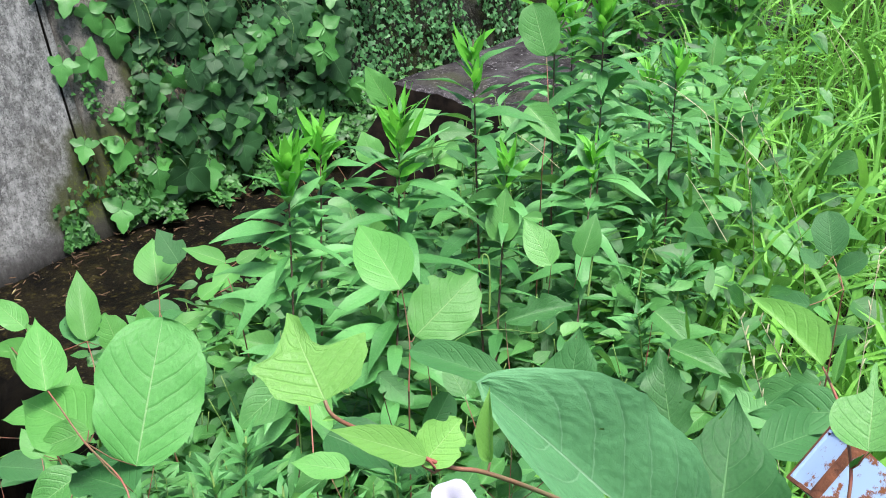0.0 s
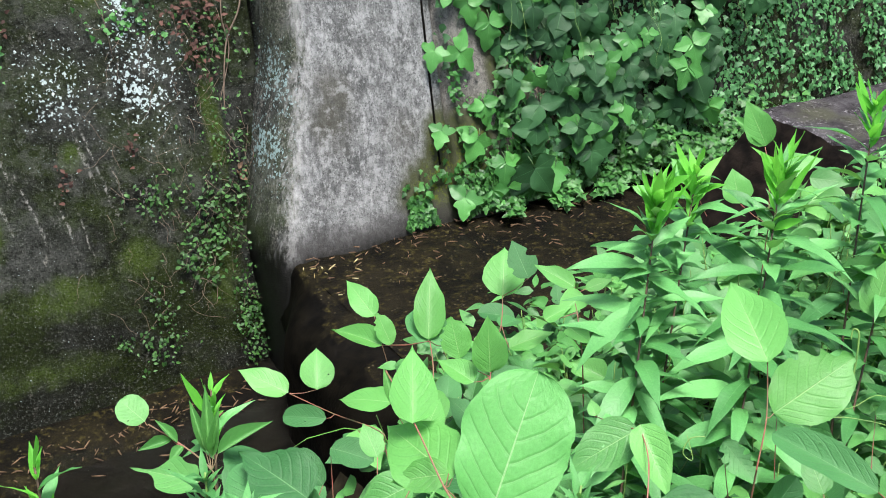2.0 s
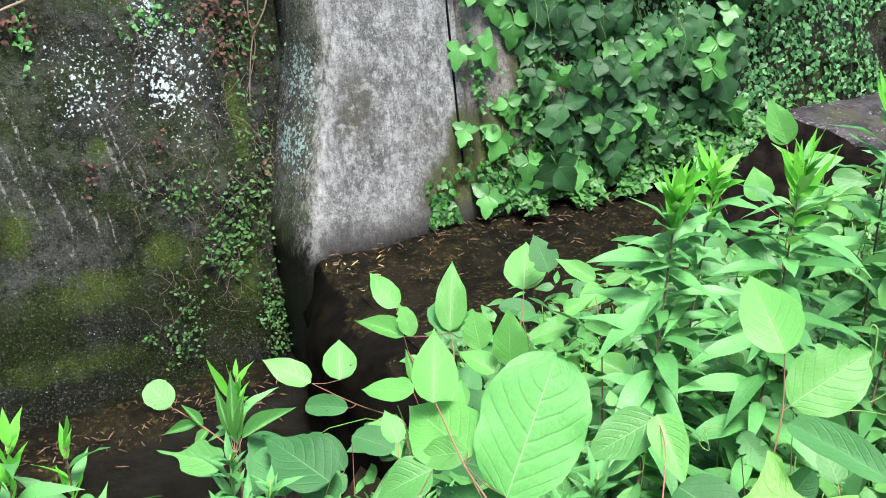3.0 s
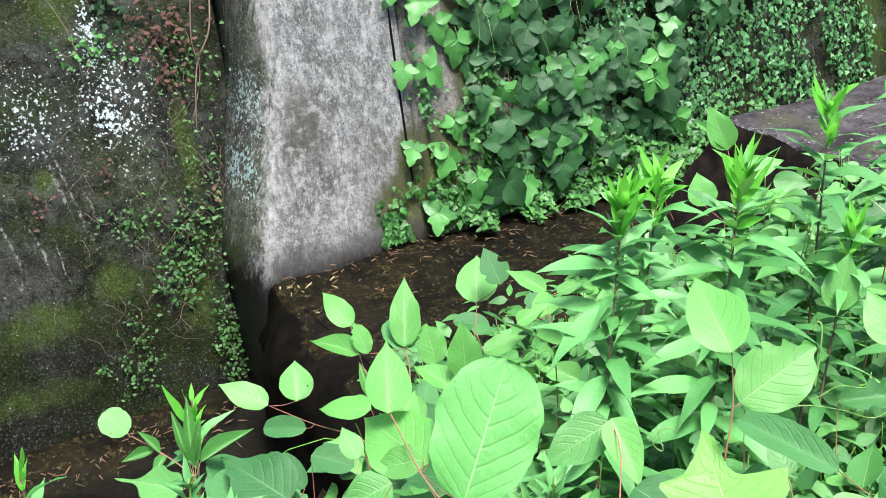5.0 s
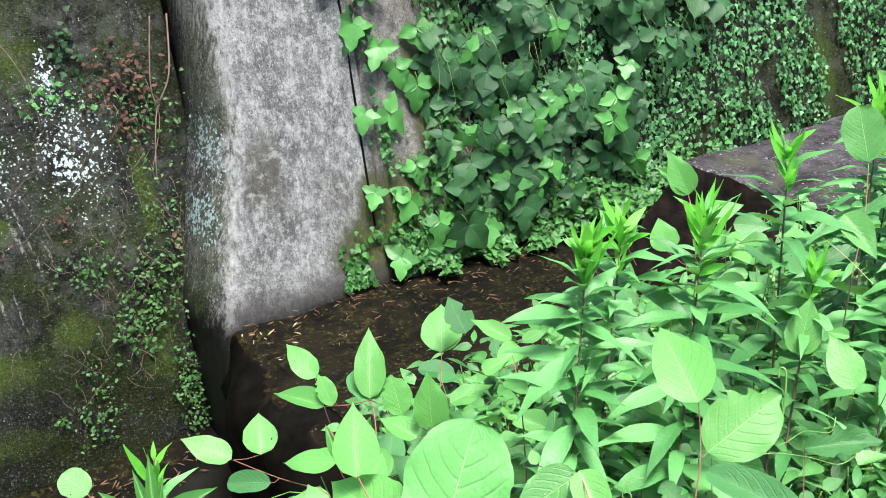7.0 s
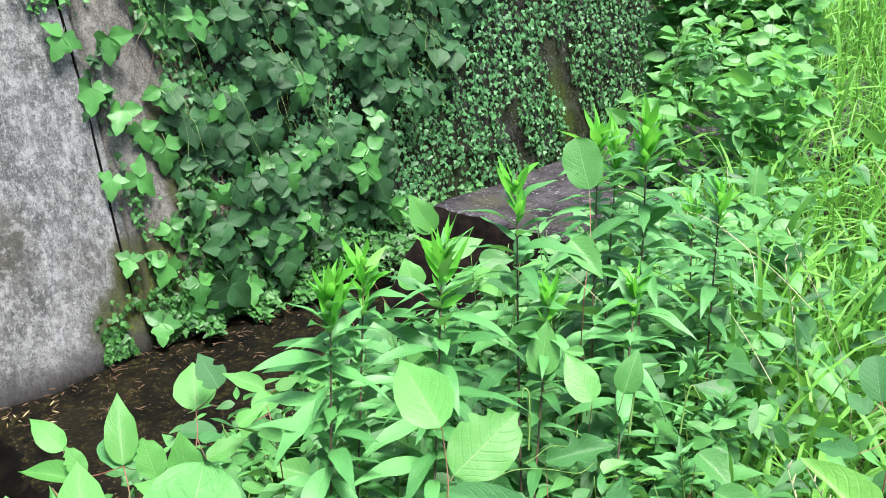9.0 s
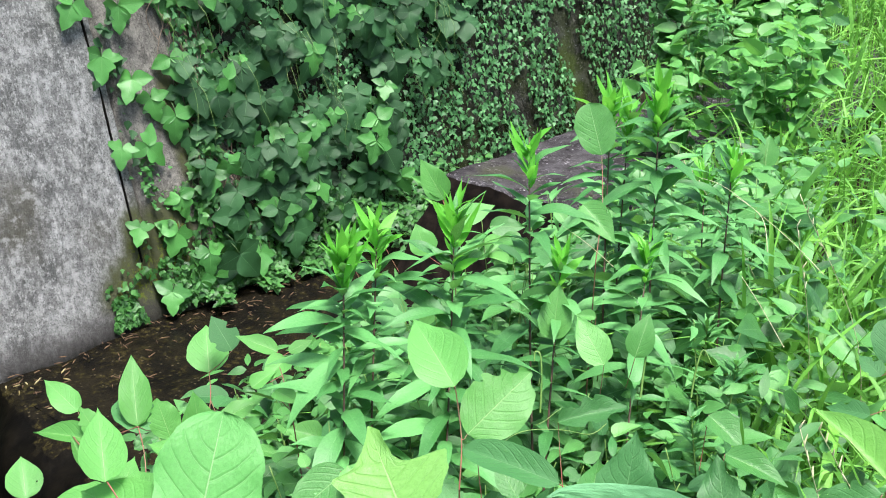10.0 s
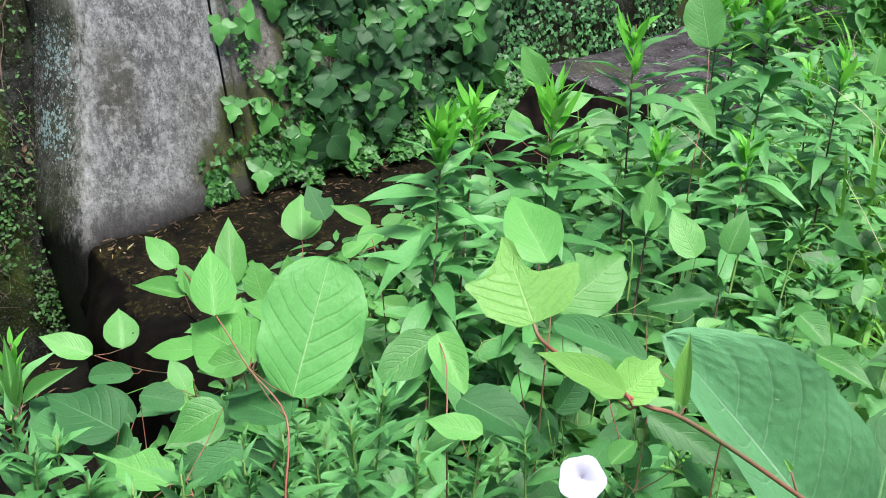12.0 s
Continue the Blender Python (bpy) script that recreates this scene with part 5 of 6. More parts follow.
# taller thicket further up the bank
for k in range(104):
    s, n = rng.uniform(2.45, 4.7), rng.uniform(1.15, 3.6)
    p = world_at(s, n, 0)
    if p.x > 0.6 + 0.25 * (p.y - 1.5):
        continue
    undergrowth("tall leafy knotweed in the thicket up the bank", p.x, p.y, max(0.3, rng.uniform(0.4, 0.72) + 0.08 * (s - 2.7) - bank_height(s, n)), 27, 900 + k, (("oval", "bright"), ("ragged", "bright", "bright"), (), ("spade", "bright", "heart"))[k % 4], 0.118, "thicket up the bank", 0.55)
# dense growth on the brink of the bank over the lower pool
for k in range(62):
    s, n = rng.uniform(-2.3, -0.1), rng.uniform(2.6, 3.5)
    p = world_at(s, n, 0)
    if p.y < 0.7 or math.hypot(p.x, p.y) < 0.85:
        continue
    undergrowth("bluish green weed with broad nibbled leaves", p.x, p.y, (canopy(s, n) - bank_height(s, n)) * rng.uniform(0.72, 1.0), 9, 1500 + k, (("ragged", "old"), ("old", "spade"), ("ragged",), ("oval", "old"))[k % 4], rng.uniform(0.07, 0.11), tilt=0.5)
for k in range(34):
    s, n = rng.uniform(0.2, 2.6), rng.uniform(2.35, 3.6)
    p = world_at(s, n, 0)
    if in_meadow(p, 0.1):
        continue
    undergrowth("leafy weed with narrow pointed leaves up the bank", p.x, p.y, rng.uniform(0.55, 0.75) - 0.1 - 0.28 * low_gap(s, n), 26, 1200 + k, () if k % 3 else ("oval",), 0.11, "thicket up the bank")


def leafy_stuff(name, label, places, material, outline, wide, category, nv=5, h=1, fold=0.25, droop=0.2):
    """Many small leaves in one mesh: base, tip, facing."""
    base_v, base_f, base_uv = leaf_arrays(outline, nv=nv, h=h, fold=fold, droop=droop, quilt=0, wide=wide)
    bv = np.array([(*v, 1.0) for v in base_v]).T
    verts, faces, uvs, n = [], [], [], len(base_v)
    for i, (base, tip, face) in enumerate(places):
        m = np.array(leaf_pose(base, tip, face))
        verts.append((m @ bv)[:3].T)
        faces += [tuple(i * n + a for a in f) for f in base_f]
        uvs += base_uv
    ob = new(name, from_arrays(name, np.concatenate(verts), faces, uvs, True, material))
    return tagged(ob, label, category, "", "stuff")


def far_thicket():
    r = np.random.default_rng(77)
    out = []
    while len(out) < 4600:
        s, n = r.uniform(4.2, 9.0), r.uniform(0.6, 4.5)
        p = world_at(s, n, 0)
        if p.x > 0.6 + 0.25 * (p.y - 1.5):
            continue
        top = 0.62 + 0.08 * (s - 2.7) + 0.3 * noise.noise(Vector((s * 2, n * 2, 5)))
        at = Vector((p.x, p.y, top - 0.9 * r.random() ** 1.6))
        a = r.uniform(0, 6.28)
        out.append((at, at + Vector((math.cos(a), math.sin(a), r.normal(0.05, 0.4))) * r.uniform(0.08, 0.15), Vector((r.normal(0, 0.6), r.normal(-0.25, 0.6), 1))))
    return out


# small leaves close to the ground
def carpet(number, low, high, seed, spread):
    r = np.random.default_rng(seed)
    out = []
    while len(out) < number:
        s, n = r.uniform(-2.2, 3.0), r.uniform(1.8, 4.0)
        p = world_at(s, n, 0)
        if p.y < 0.65 or over_pool(s, n) or in_meadow(p, abs(r.normal(0, 0.3)) if r.random() < 0.35 else r.normal(-0.03, 0.09)) or noise.noise(Vector((s * 2.2, n * 2.2, seed))) < spread:
            continue
        ground = bank_height(s, n)
        at = Vector((p.x, p.y, ground + 0.02 + r.uniform(0.05, 1.0) ** 0.8 * (canopy(s, n) - ground) * 0.74))
        a = r.uniform(0, 6.28)
        out.append((at, at + Vector((math.cos(a), math.sin(a), r.normal(0.05, 0.4))) * r.uniform(low, high), Vector((r.normal(0, 0.45), r.normal(-0.25, 0.45), 1))))
    return out


leafy_stuff("far_thicket", "leafy green thicket further up the bank", far_thicket(), WEED_BRIGHT, oval, 0.58, "thicket", nv=7, h=2)
leafy_stuff("low_weeds", "small-leaved green weeds covering the bank", carpet(4600, 0.025, 0.065, 71, -0.12), WEED, oval, 0.52, "weeds")
leafy_stuff("narrow_weeds", "narrow-leaved green weeds covering the bank", carpet(3600, 0.04, 0.1, 72, -0.05), WEED, lance, 0.27, "weeds")
leafy_stuff("broad_weeds", "broad-leaved dull green weeds covering the bank", carpet(1700, 0.05, 0.11, 73, -0.2), WEED, spade, 0.62, "weeds", nv=8, h=2)


def near_weeds():
    """Slender shoots with small narrow leaves, standing as high as the rest."""
    r = np.random.default_rng(78)
    out, shoots = [], []
    while len(out) < 3600:
        s, n = r.uniform(-2.2, 0.6), r.uniform(2.55, 3.7)
        p = world_at(s, n, 0)
        if p.y < 0.72 or p.y > 1.5 or math.hypot(p.x, p.y) < 0.75 or in_meadow(p) or over_pool(s, n):
            continue
        ground = bank_height(s, n)
        top = ground + (canopy(s, n) - ground) * r.uniform(0.7, 1.1)
        lean = Vector((r.normal(0, 0.1), r.normal(0, 0.1), 1))
        foot, tip = Vector((p.x, p.y, ground)), Vector((p.x, p.y, 0)) + Vector((lean.x * 0.3, lean.y * 0.3, top))
        shoots.append((foot, tip))
        turn = r.uniform(0, 6.28)
        for k in range(22):
            q = 1 - 0.45 * (k / 22) ** 1.2
            at = foot.lerp(tip, q)
            a = turn + k * 2.2
            size = (0.02 + 0.045 * min(1.0, k / 8)) * r.uniform(0.7, 1.3)
            way = Vector((math.cos(a), math.sin(a), 1.3 - 1.5 * min(1.0, k / 9) + r.normal(0, 0.25))).normalized()
            out.append((at, at + way * size, Vector((-0.3 * math.cos(a), -0.3 * math.sin(a), 1))))
    verts, faces = [], []
    for foot, tip in shoots:
        add_tube(verts, faces, [foot, foot.lerp(tip, 0.5), tip], 0.0016, 0.0008, 4)
    ob = new("weed_stems", from_arrays("weed_stems", verts, faces, None, True, STEM_GREEN))
    tagged(ob, "thin green stems of slender weeds", "stems", "", "stuff")
    return out


leafy_stuff("slender_weeds", "slender bright green weeds with small narrow leaves", near_weeds(), WEED_BRIGHT, lance, 0.26, "weeds")


# ---- grass ----
def grass(name, label, area, number, tall, seed, wide=0.008):
    r = np.random.default_rng(seed)
    verts, faces, uvs = [], [], []
    done = 0
    while done < number:
        x, y = area(r)
        ground = on_bank(x, y)[2]
        tuft_lean = r.normal(0, 0.25, 2)
        for k in range(int(r.integers(3, 8))):
            done += 1
            px, py = x + r.normal(0, 0.03), y + r.normal(0, 0.03)
            length, w = tall * r.uniform(0.45, 1.15), wide * r.uniform(0.5, 1.3)
            a = r.uniform(0, 6.28)
            way = np.array([math.cos(a), math.sin(a)]) * r.uniform(0.15, 1.1) + tuft_lean
            side = np.array([-math.sin(a + 0.5), math.cos(a + 0.5)]) * w / 2
            first, n = len(verts), 7
            bend = r.uniform(0.35, 1.9)
            for i in range(n + 1):
                v = i / n
                out = way * length * (0.16 * v + 0.5 * bend * v ** 2.2)
                z = ground - 0.02 + length * (v - 0.45 * bend * v ** 3.2)
                k2 = (0.55 + 0.9 * v) * (1 - v ** 4)
                for sgn in (-1, 0, 1):
                    verts.append((px + out[0] + sgn * side[0] * k2, py + out[1] + sgn * side[1] * k2, z - (0.22 * w * k2 if sgn == 0 else 0)))
                    uvs.append((0.5 + 0.4 * sgn, v))
            for i in range(n):
                for j in (0, 1):
                    a0 = first + 3 * i + j
                    faces.append((a0, a0 + 1, a0 + 4, a0 + 3))
    ob = new(name, from_arrays(name, verts, faces, uvs, True, BLADE))
    return tagged(ob, label, "grass", "", "stuff")


def meadow(r):
    while True:
        y = 1.1 + 10.0 * r.random() ** 1.6
        x = 0.3 + 5.5 * r.random() ** 1.5
        if x > 0.42 + 0.2 * (y - 1.5):
            return x, y


def strays(r):
    s, n = r.uniform(-1.2, 1.4), r.uniform(2.4, 3.9)
    p = world_at(s, n, 0)
    return p.x, p.y


grass("meadow_grass", "tall bright green grass on the bank", meadow, 8200, 0.7, 5, 0.0135)
grass("broad_grass", "broad arching yellow-green grass blades", meadow, 1400, 0.78, 10, 0.023)
grass("low_grass", "short fine grass under the tall blades", meadow, 7000, 0.42, 7, 0.007)
def around(r):
    while True:
        x, y = r.normal(0.5, 2.2), 1.25 - abs(r.normal(0, 2.0))
        if math.hypot(x, y) > 0.4 and on_bank(x, y)[1] > 2.3:
            return x, y


grass("bank_grass", "short green grass on the bank", around, 20000, 0.32, 9, 0.008)
def seed_stalks():
    """Thin pale flowering stems that lean out of the grass."""
    r = np.random.default_rng(79)
    verts, faces = [], []
    for k in range(90):
        x, y = meadow(r)
        if y > 5:
            continue
        ground = on_bank(x, y)[2]
        a, length = r.uniform(0, 6.28), r.uniform(0.65, 0.95)
        out = Vector((math.cos(a), math.sin(a), 0)) * r.uniform(0.1, 0.45)
        foot = Vector((x, y, ground))
        line = curve_points([foot, foot + out * 0.25 + Vector((0, 0, 0.5 * length)), foot + out + Vector((0, 0, 0.92 * length))], 5)
        add_tube(verts, faces, line, 0.0012, 0.0006, 4)
        for i in range(7):
            at = line[-1].lerp(line[-4], i / 7)
            add_tube(verts, faces, [at, at + Vector((r.normal(0, 0.006), r.normal(0, 0.006), 0.014))], 0.0017, 0.0007, 4)
    ob = new("seed_stalks", from_arrays("seed_stalks", verts, faces, None, True, DRY))
    return tagged(ob, "thin pale flowering grass stalks with small seeds", "grass", "", "stuff")


seed_stalks()
grass("stray_grass", "grass blades among the weeds", strays, 500, 0.55, 6, 0.008)


# ---- creepers on the wall ----
def leaflets(material, young):
    """Middle and side leaflets of a three-part creeper leaf."""
    name = "young_leaflet" if young else "leaflet"
    middle = [leaf_mesh(name, material, o, nv=22, h=4, fold=f, droop=d, wave=0.08, seed=s, wide=w) for o, f, d, s, w in ((lobed, 0.12, 0.1, 1, 0.92), (lobed if young else shallow, 0.2, 0.2, 2, 0.86), (lobed, 0.05, 0.25, 3, 0.94), (lobed if young else shallow, 0.1, 0.05, 4, 0.95))]
    outer = [leaf_mesh(name, material, o, nv=22, h=4, fold=f, droop=d, wave=0.08, seed=s, wide=w) for o, f, d, s, w in ((leaflet_side, 0.12, 0.12, 5, 0.9), (shallow, 0.2, 0.15, 6, 0.78), (leaflet_side if young else shallow, 0.05, 0.05, 7, 0.84), (leaflet_side, 0.1, 0.15, 8, 0.92))]
    return middle, outer


def leaf_stem():
    stalk, sf = [], []
    add_tube(stalk, sf, [Vector((0, 0, -0.12)), Vector((0, 0.15, 0)), Vector((0, 0.34, 0))], 0.012, 0.009, 4)
    return from_arrays("leaf_stem", stalk, sf, None, True, STEM_DARK)


VINES, YOUNG_VINES, LEAF_STEM = leaflets(VINE, False), leaflets(VINE_YOUNG, True), leaf_stem()


def wall_point(s, z, out):
    n = -wall_face(z) + out
    return world_at(s, n, z)


OUT = Vector((0.788, -0.616, 0.3)).normalized()
ALONG = Vector((0.616, 0.788, 0))
# creeper leaves turn roughly to the camera, out over the channel, downstream
CAMERA_SIDE = Vector((0.42, -0.8, 0.46)).normalized()


def creeper(label, spots, seed, group="creepers on the wall"):
    r = np.random.default_rng(seed)
    s0, z0 = spots[0][:2]
    plant = thing("wall_creeper", wall_point(s0, z0, 0.0), label, "creeper", group)
    here = plant.location.copy()
    for s, z, out, size, young in spots:
        at = wall_point(s, z, out)
        size *= r.uniform(0.78, 0.92) if young else 1.0
        hang = (Vector((0, 0, -1)) + ALONG * r.normal(0, 0.4) + CAMERA_SIDE * r.uniform(0.35, 0.62)).normalized()
        face = (CAMERA_SIDE + Vector((r.normal(0, 0.2), r.normal(0, 0.2), r.normal(0, 0.2)))).normalized()
        middle, outer = YOUNG_VINES if young else VINES
        leaf = part("leaf", LEAF_STEM, None, plant)
        leaf.matrix_basis = Matrix.Translation(-here) @ leaf_pose(at - hang * size * 0.4, at + hang * size * 0.6, face)
        spread = r.uniform(84, 112)
        for side in (0, 1, -1):
            some = outer if side else middle
            leaflet = part("leaflet", some[int(r.integers(len(some)))], None, leaf)
            k = (0.6 if side else 0.72) * r.uniform(0.9, 1.08)
            leaflet.matrix_basis = pose(0, 0.34, 0, r.normal(0, 7) - 5, r.normal(0, 9), side * spread + r.normal(0, 8)) @ Matrix.Diagonal((-k if side > 0 else k, k, k, 1))
    return plant


def curtain(number, s_range, z_low, seed):
    r = np.random.default_rng(seed)
    out = []
    while len(out) < number:
        s = r.uniform(*s_range)
        z = r.uniform(-0.6, 1.25)
        if z < z_low(s) + r.normal(0, 0.05):
            continue
        if noise.noise(Vector((s * 3.5, z * 3.5, seed))) < -0.22:
            continue
        if any(abs(s - q[0]) < 0.05 and abs(z - q[1]) < 0.05 for q in out[-160:]):
            continue
        out.append((s, z, r.uniform(0.03, 0.2), r.uniform(0.12, 0.215), r.random() < 0.13))
    return out


creeper("dense dark green three-leaved creeper hanging over the wall", curtain(250, (1.24, 2.6), lambda s: -0.56 + 0.1 * (s - 1.3), 21), 31)
creeper("dark green three-leaved creeper high on the wall", curtain(135, (2.5, 3.9), lambda s: -0.3 + 0.7 * (s - 2.5), 22), 32)
creeper("bright green young creeper shoots beside the wall joint", [(0.86, -0.34, 0.05, 0.17, True), (1.04, -0.41, 0.06, 0.24, True), (0.93, -0.66, 0.06, 0.2, True), (0.88, 0.02, 0.05, 0.17, True), (1.02, 0.0, 0.06, 0.22, True), (1.2, 0.1, 0.06, 0.22, True), (1.02, 0.3, 0.05, 0.2, True), (0.9, 0.42, 0.05, 0.2, True), (1.3, -0.2, 0.08, 0.2, True), (1.25, 0.36, 0.06, 0.22, True), (0.82, 0.66, 0.06, 0.22, True), (1.05, 0.62, 0.06, 0.22, True), (1.3, 0.65, 0.06, 0.22, True), (1.62, -0.43, 0.14, 0.22, True), (1.75, -0.44, 0.14, 0.22, True), (2.36, -0.11, 0.22, 0.26, True), (2.3, -0.22, 0.22, 0.24, True), (1.12, -0.26, 0.05, 0.19, True), (1.1, 0.2, 0.05, 0.18, True), (1.18, -0.54, 0.08, 0.2, True), (1.36, -0.42, 0.1, 0.2, True), (1.44, -0.6, 0.12, 0.21, True), (1.28, -0.64, 0.1, 0.18, True), (1.1, -0.66, 0.06, 0.17, True)], 33)


def small_ivy(name, label, number, place, size, seed, material=IVY):
    r = np.random.default_rng(seed)
    places = []
    while len(places) < number:
        got = place(r)
        if got is None:
            continue
        s, z, out = got
        at = wall_point(s, z, out)
        way = (Vector((0, 0, -0.7)) + ALONG * r.normal(0, 0.8) + OUT * r.uniform(0, 0.6)).normalized()
        places.append((at, at + way * size * r.uniform(0.6, 1.3), OUT + Vector((r.normal(0, 0.4), r.normal(0, 0.4), 0.4 + r.normal(0, 0.3)))))
    return leafy_stuff(name, label, places, material, ivy, 0.95, "ivy", nv=6, h=1)


def ivy_foot(r):
    s = r.uniform(0.55, 2.4)
    z = -0.74 + abs(r.normal(0, 0.13)) * (0.6 + 0.5 * sm(0.6, 1.3, s))
    if noise.noise(Vector((s * 4, z * 4, 1))) < -0.3 + 0.5 * sm(0.85, 0.5, s):
        return None
    return s, z, 0.01 + r.uniform(0, 0.05) * sm(0.5, 1.2, s)


def ivy_right(r):
    s, z = 1.3 + 9.0 * r.random() ** 1.3, r.uniform(-0.75, 1.6)
    if z > 1.55 or (z > 1.0 - 0.08 * (s - 2) and s < 4.0) or (s < 2.2 and r.random() < 0.6):
        return None
    if abs(s - 4.45 + 0.1 * math.sin(4 * z)) < 0.13 and z < 0.2 or noise.noise(Vector((s * 3, z * 3, 4))) < -0.42:
        return None
    return s, z, r.uniform(0.01, 0.07)


def ivy_left_edge(r):
    z = r.uniform(-0.6, 1.0)
    s = 1.28 + 0.1 * math.sin(5 * z) + abs(r.normal(0, 0.1))
    return s, z, r.uniform(0.01, 0.08)


def ivy_mound():
    """Bright ground ivy that spreads from the wall foot over the ledge towards the near wall."""
    r = np.random.default_rng(44)
    out = []
    while len(out) < 2300:
        s = r.uniform(1.1, 3.4)
        reach = 0.2 + 0.8 * sm(1.75, 2.7, s)
        n = reach * r.random() ** 1.3
        if s < 2.1 and noise.noise(Vector((s * 5, n * 5, 9))) < 0.02:
            continue
        high = (0.12 + 0.22 * sm(1.6, 2.4, s)) * (1 - n / (reach + 0.12)) ** 0.6 * (0.75 + 0.5 * noise.noise(Vector((s * 4, n * 4, 2))))
        at = world_at(s, n, UPPER - 0.02 + max(0.02, high) * (0.45 + 0.55 * r.random()))
        a = r.uniform(0, 6.28)
        out.append((at, at + Vector((math.cos(a), math.sin(a), r.normal(-0.05, 0.3))) * r.uniform(0.025, 0.055), Vector((0.35 + r.normal(0, 0.35), -0.35 + r.normal(0, 0.35), 1))))
    return out


leafy_stuff("ground_ivy", "bright green ground ivy spreading over the silt ledge", ivy_mound(), IVY, ivy, 1.0, "ivy", nv=6, h=1)
small_ivy("ivy_at_wall_foot", "small-leaved bright green ivy along the wall foot", 2300, ivy_foot, 0.036, 41)
small_ivy("small_ivy", "small-leaved dark ivy covering the far wall", 27000, ivy_right, 0.033, 42, IVY_FAR)
small_ivy("ivy_edge", "small ivy leaves at the edge of the creepers", 500, ivy_left_edge, 0.045, 43)


# ---- small growth and litter on the walls ----
def left_point(s, z, out):
    return world_at(s, -wall_face(z, 0.35) + out, z)


def tuft(name, label, at, spread, number, size, seed, material=IVY_DULL, outline=oval, wide=0.55, point=left_point):
    """A clump of small leaves that clings to the wall."""
    r = np.random.default_rng(seed)
    places = []
    for k in range(int(number * 1.7)):
        s, z = at[0] + r.normal(0, spread[0]), at[1] + r.normal(0, spread[1])
        p = point(s, z, 0.01 + abs(r.normal(0, 0.022)))
        way = (Vector((0, 0, r.normal(-0.2, 0.6))) + ALONG * r.normal(0, 0.7) + OUT * r.uniform(0.1, 0.7)).normalized()
        places.append((p, p + way * size * 0.5 * r.uniform(0.5, 1.3), OUT + Vector((r.normal(0, 0.3), r.normal(0, 0.3), 0.6))))
    ob = leafy_stuff(name, label, places, material, outline, wide, "plant", nv=5, h=1)
    return tagged(ob, group="small plants on the mossy wall")


tuft("wall_fern", "small bright green fern tuft in the wall corner", (-0.08, -1.12), (0.045, 0.11), 150, 0.045, 1)
tuft("wall_fern", "small green fern tuft low on the mossy wall", (-0.53, -1.14), (0.06, 0.05), 45, 0.045, 2)
tuft("wall_fern", "small green fern tuft low on the mossy wall", (-0.52, -1.0), (0.03, 0.05), 28, 0.04, 3)
tuft("wall_fern", "tiny green fern tuft low on the mossy wall", (-0.7, -1.08), (0.03, 0.02), 14, 0.04, 4)
tuft("wall_weed", "small green weeds rooted in the wall corner", (-0.16, -0.66), (0.1, 0.1), 120, 0.05, 5)
tuft("wall_weed", "small green weeds rooted in the wall corner", (-0.28, -0.8), (0.07, 0.06), 60, 0.055, 6)
tuft("wall_weed", "small green weeds on the mossy wall", (-0.42, -0.5), (0.09, 0.05), 55, 0.045, 7)
tuft("wall_weed", "small green weeds in the wall corner", (-0.05, -0.35), (0.07, 0.16), 80, 0.04, 8)
tuft("wall_weed", "small green weeds high in the wall corner", (-0.02, 0.08), (0.1, 0.1), 60, 0.045, 9)
tuft("ivy_sprig", "bright green ivy sprig on the dark wall", (-0.97, 0.27), (0.02, 0.09), 26, 0.055, 10, VINE_YOUNG, ivy, 1.0)
tuft("ivy_sprig", "bright green ivy sprig trailing over lichen", (-0.45, 0.23), (0.09, 0.04), 30, 0.055, 11, VINE_YOUNG, ivy, 1.0)
tuft("ivy_sprig", "dark green ivy shoot hanging down the wall", (-0.33, 0.42), (0.03, 0.09), 34, 0.06, 12, VINE, ivy, 1.0)
tuft("ivy_sprig", "bright green ivy beside the wall joint", (0.98, -0.14), (0.03, 0.08), 36, 0.06, 13, VINE_YOUNG, ivy, 1.0, wall_point)
tuft("ivy_sprig", "bright green ivy sprig on the bare concrete", (1.16, -0.25), (0.06, 0.05), 24, 0.055, 14, VINE_YOUNG, ivy, 1.0, wall_point)
tuft("ivy_sprig", "bright green ivy on top of the wall joint", (0.82, 0.85), (0.07, 0.04), 50, 0.07, 15, VINE_YOUNG, ivy, 1.0, wall_point)
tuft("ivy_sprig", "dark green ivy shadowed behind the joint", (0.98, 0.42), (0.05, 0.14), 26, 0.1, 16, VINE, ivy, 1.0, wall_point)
tuft("dead_leaves", "heap of dead reddish leaves caught on the wall", (-0.1, 0.27), (0.09, 0.07), 70, 0.055, 17, DEAD)
tuft("dead_leaves", "dead reddish leaves hanging on the wall", (-0.12, 0.08), (0.03, 0.06), 26, 0.05, 18, DEAD)
tuft("dead_leaves", "dead reddish leaves on the mossy wall", (-0.8, -0.36), (0.02, 0.05), 10, 0.05, 19, DEAD)
tuft("dead_leaves", "dead reddish leaves on the mossy wall", (-0.5, -0.26), (0.02, 0.04), 10, 0.05, 20, DEAD)
tuft("dead_leaves", "heap of dead brown leaves on a root", (-1.03, 0.28), (0.07, 0.03), 40, 0.055, 21, DEAD)
tuft("dead_leaves", "single fallen brown leaf stuck to the wall", (-0.03, -0.46), (0.004, 0.02), 3, 0.07, 22, STRAW)


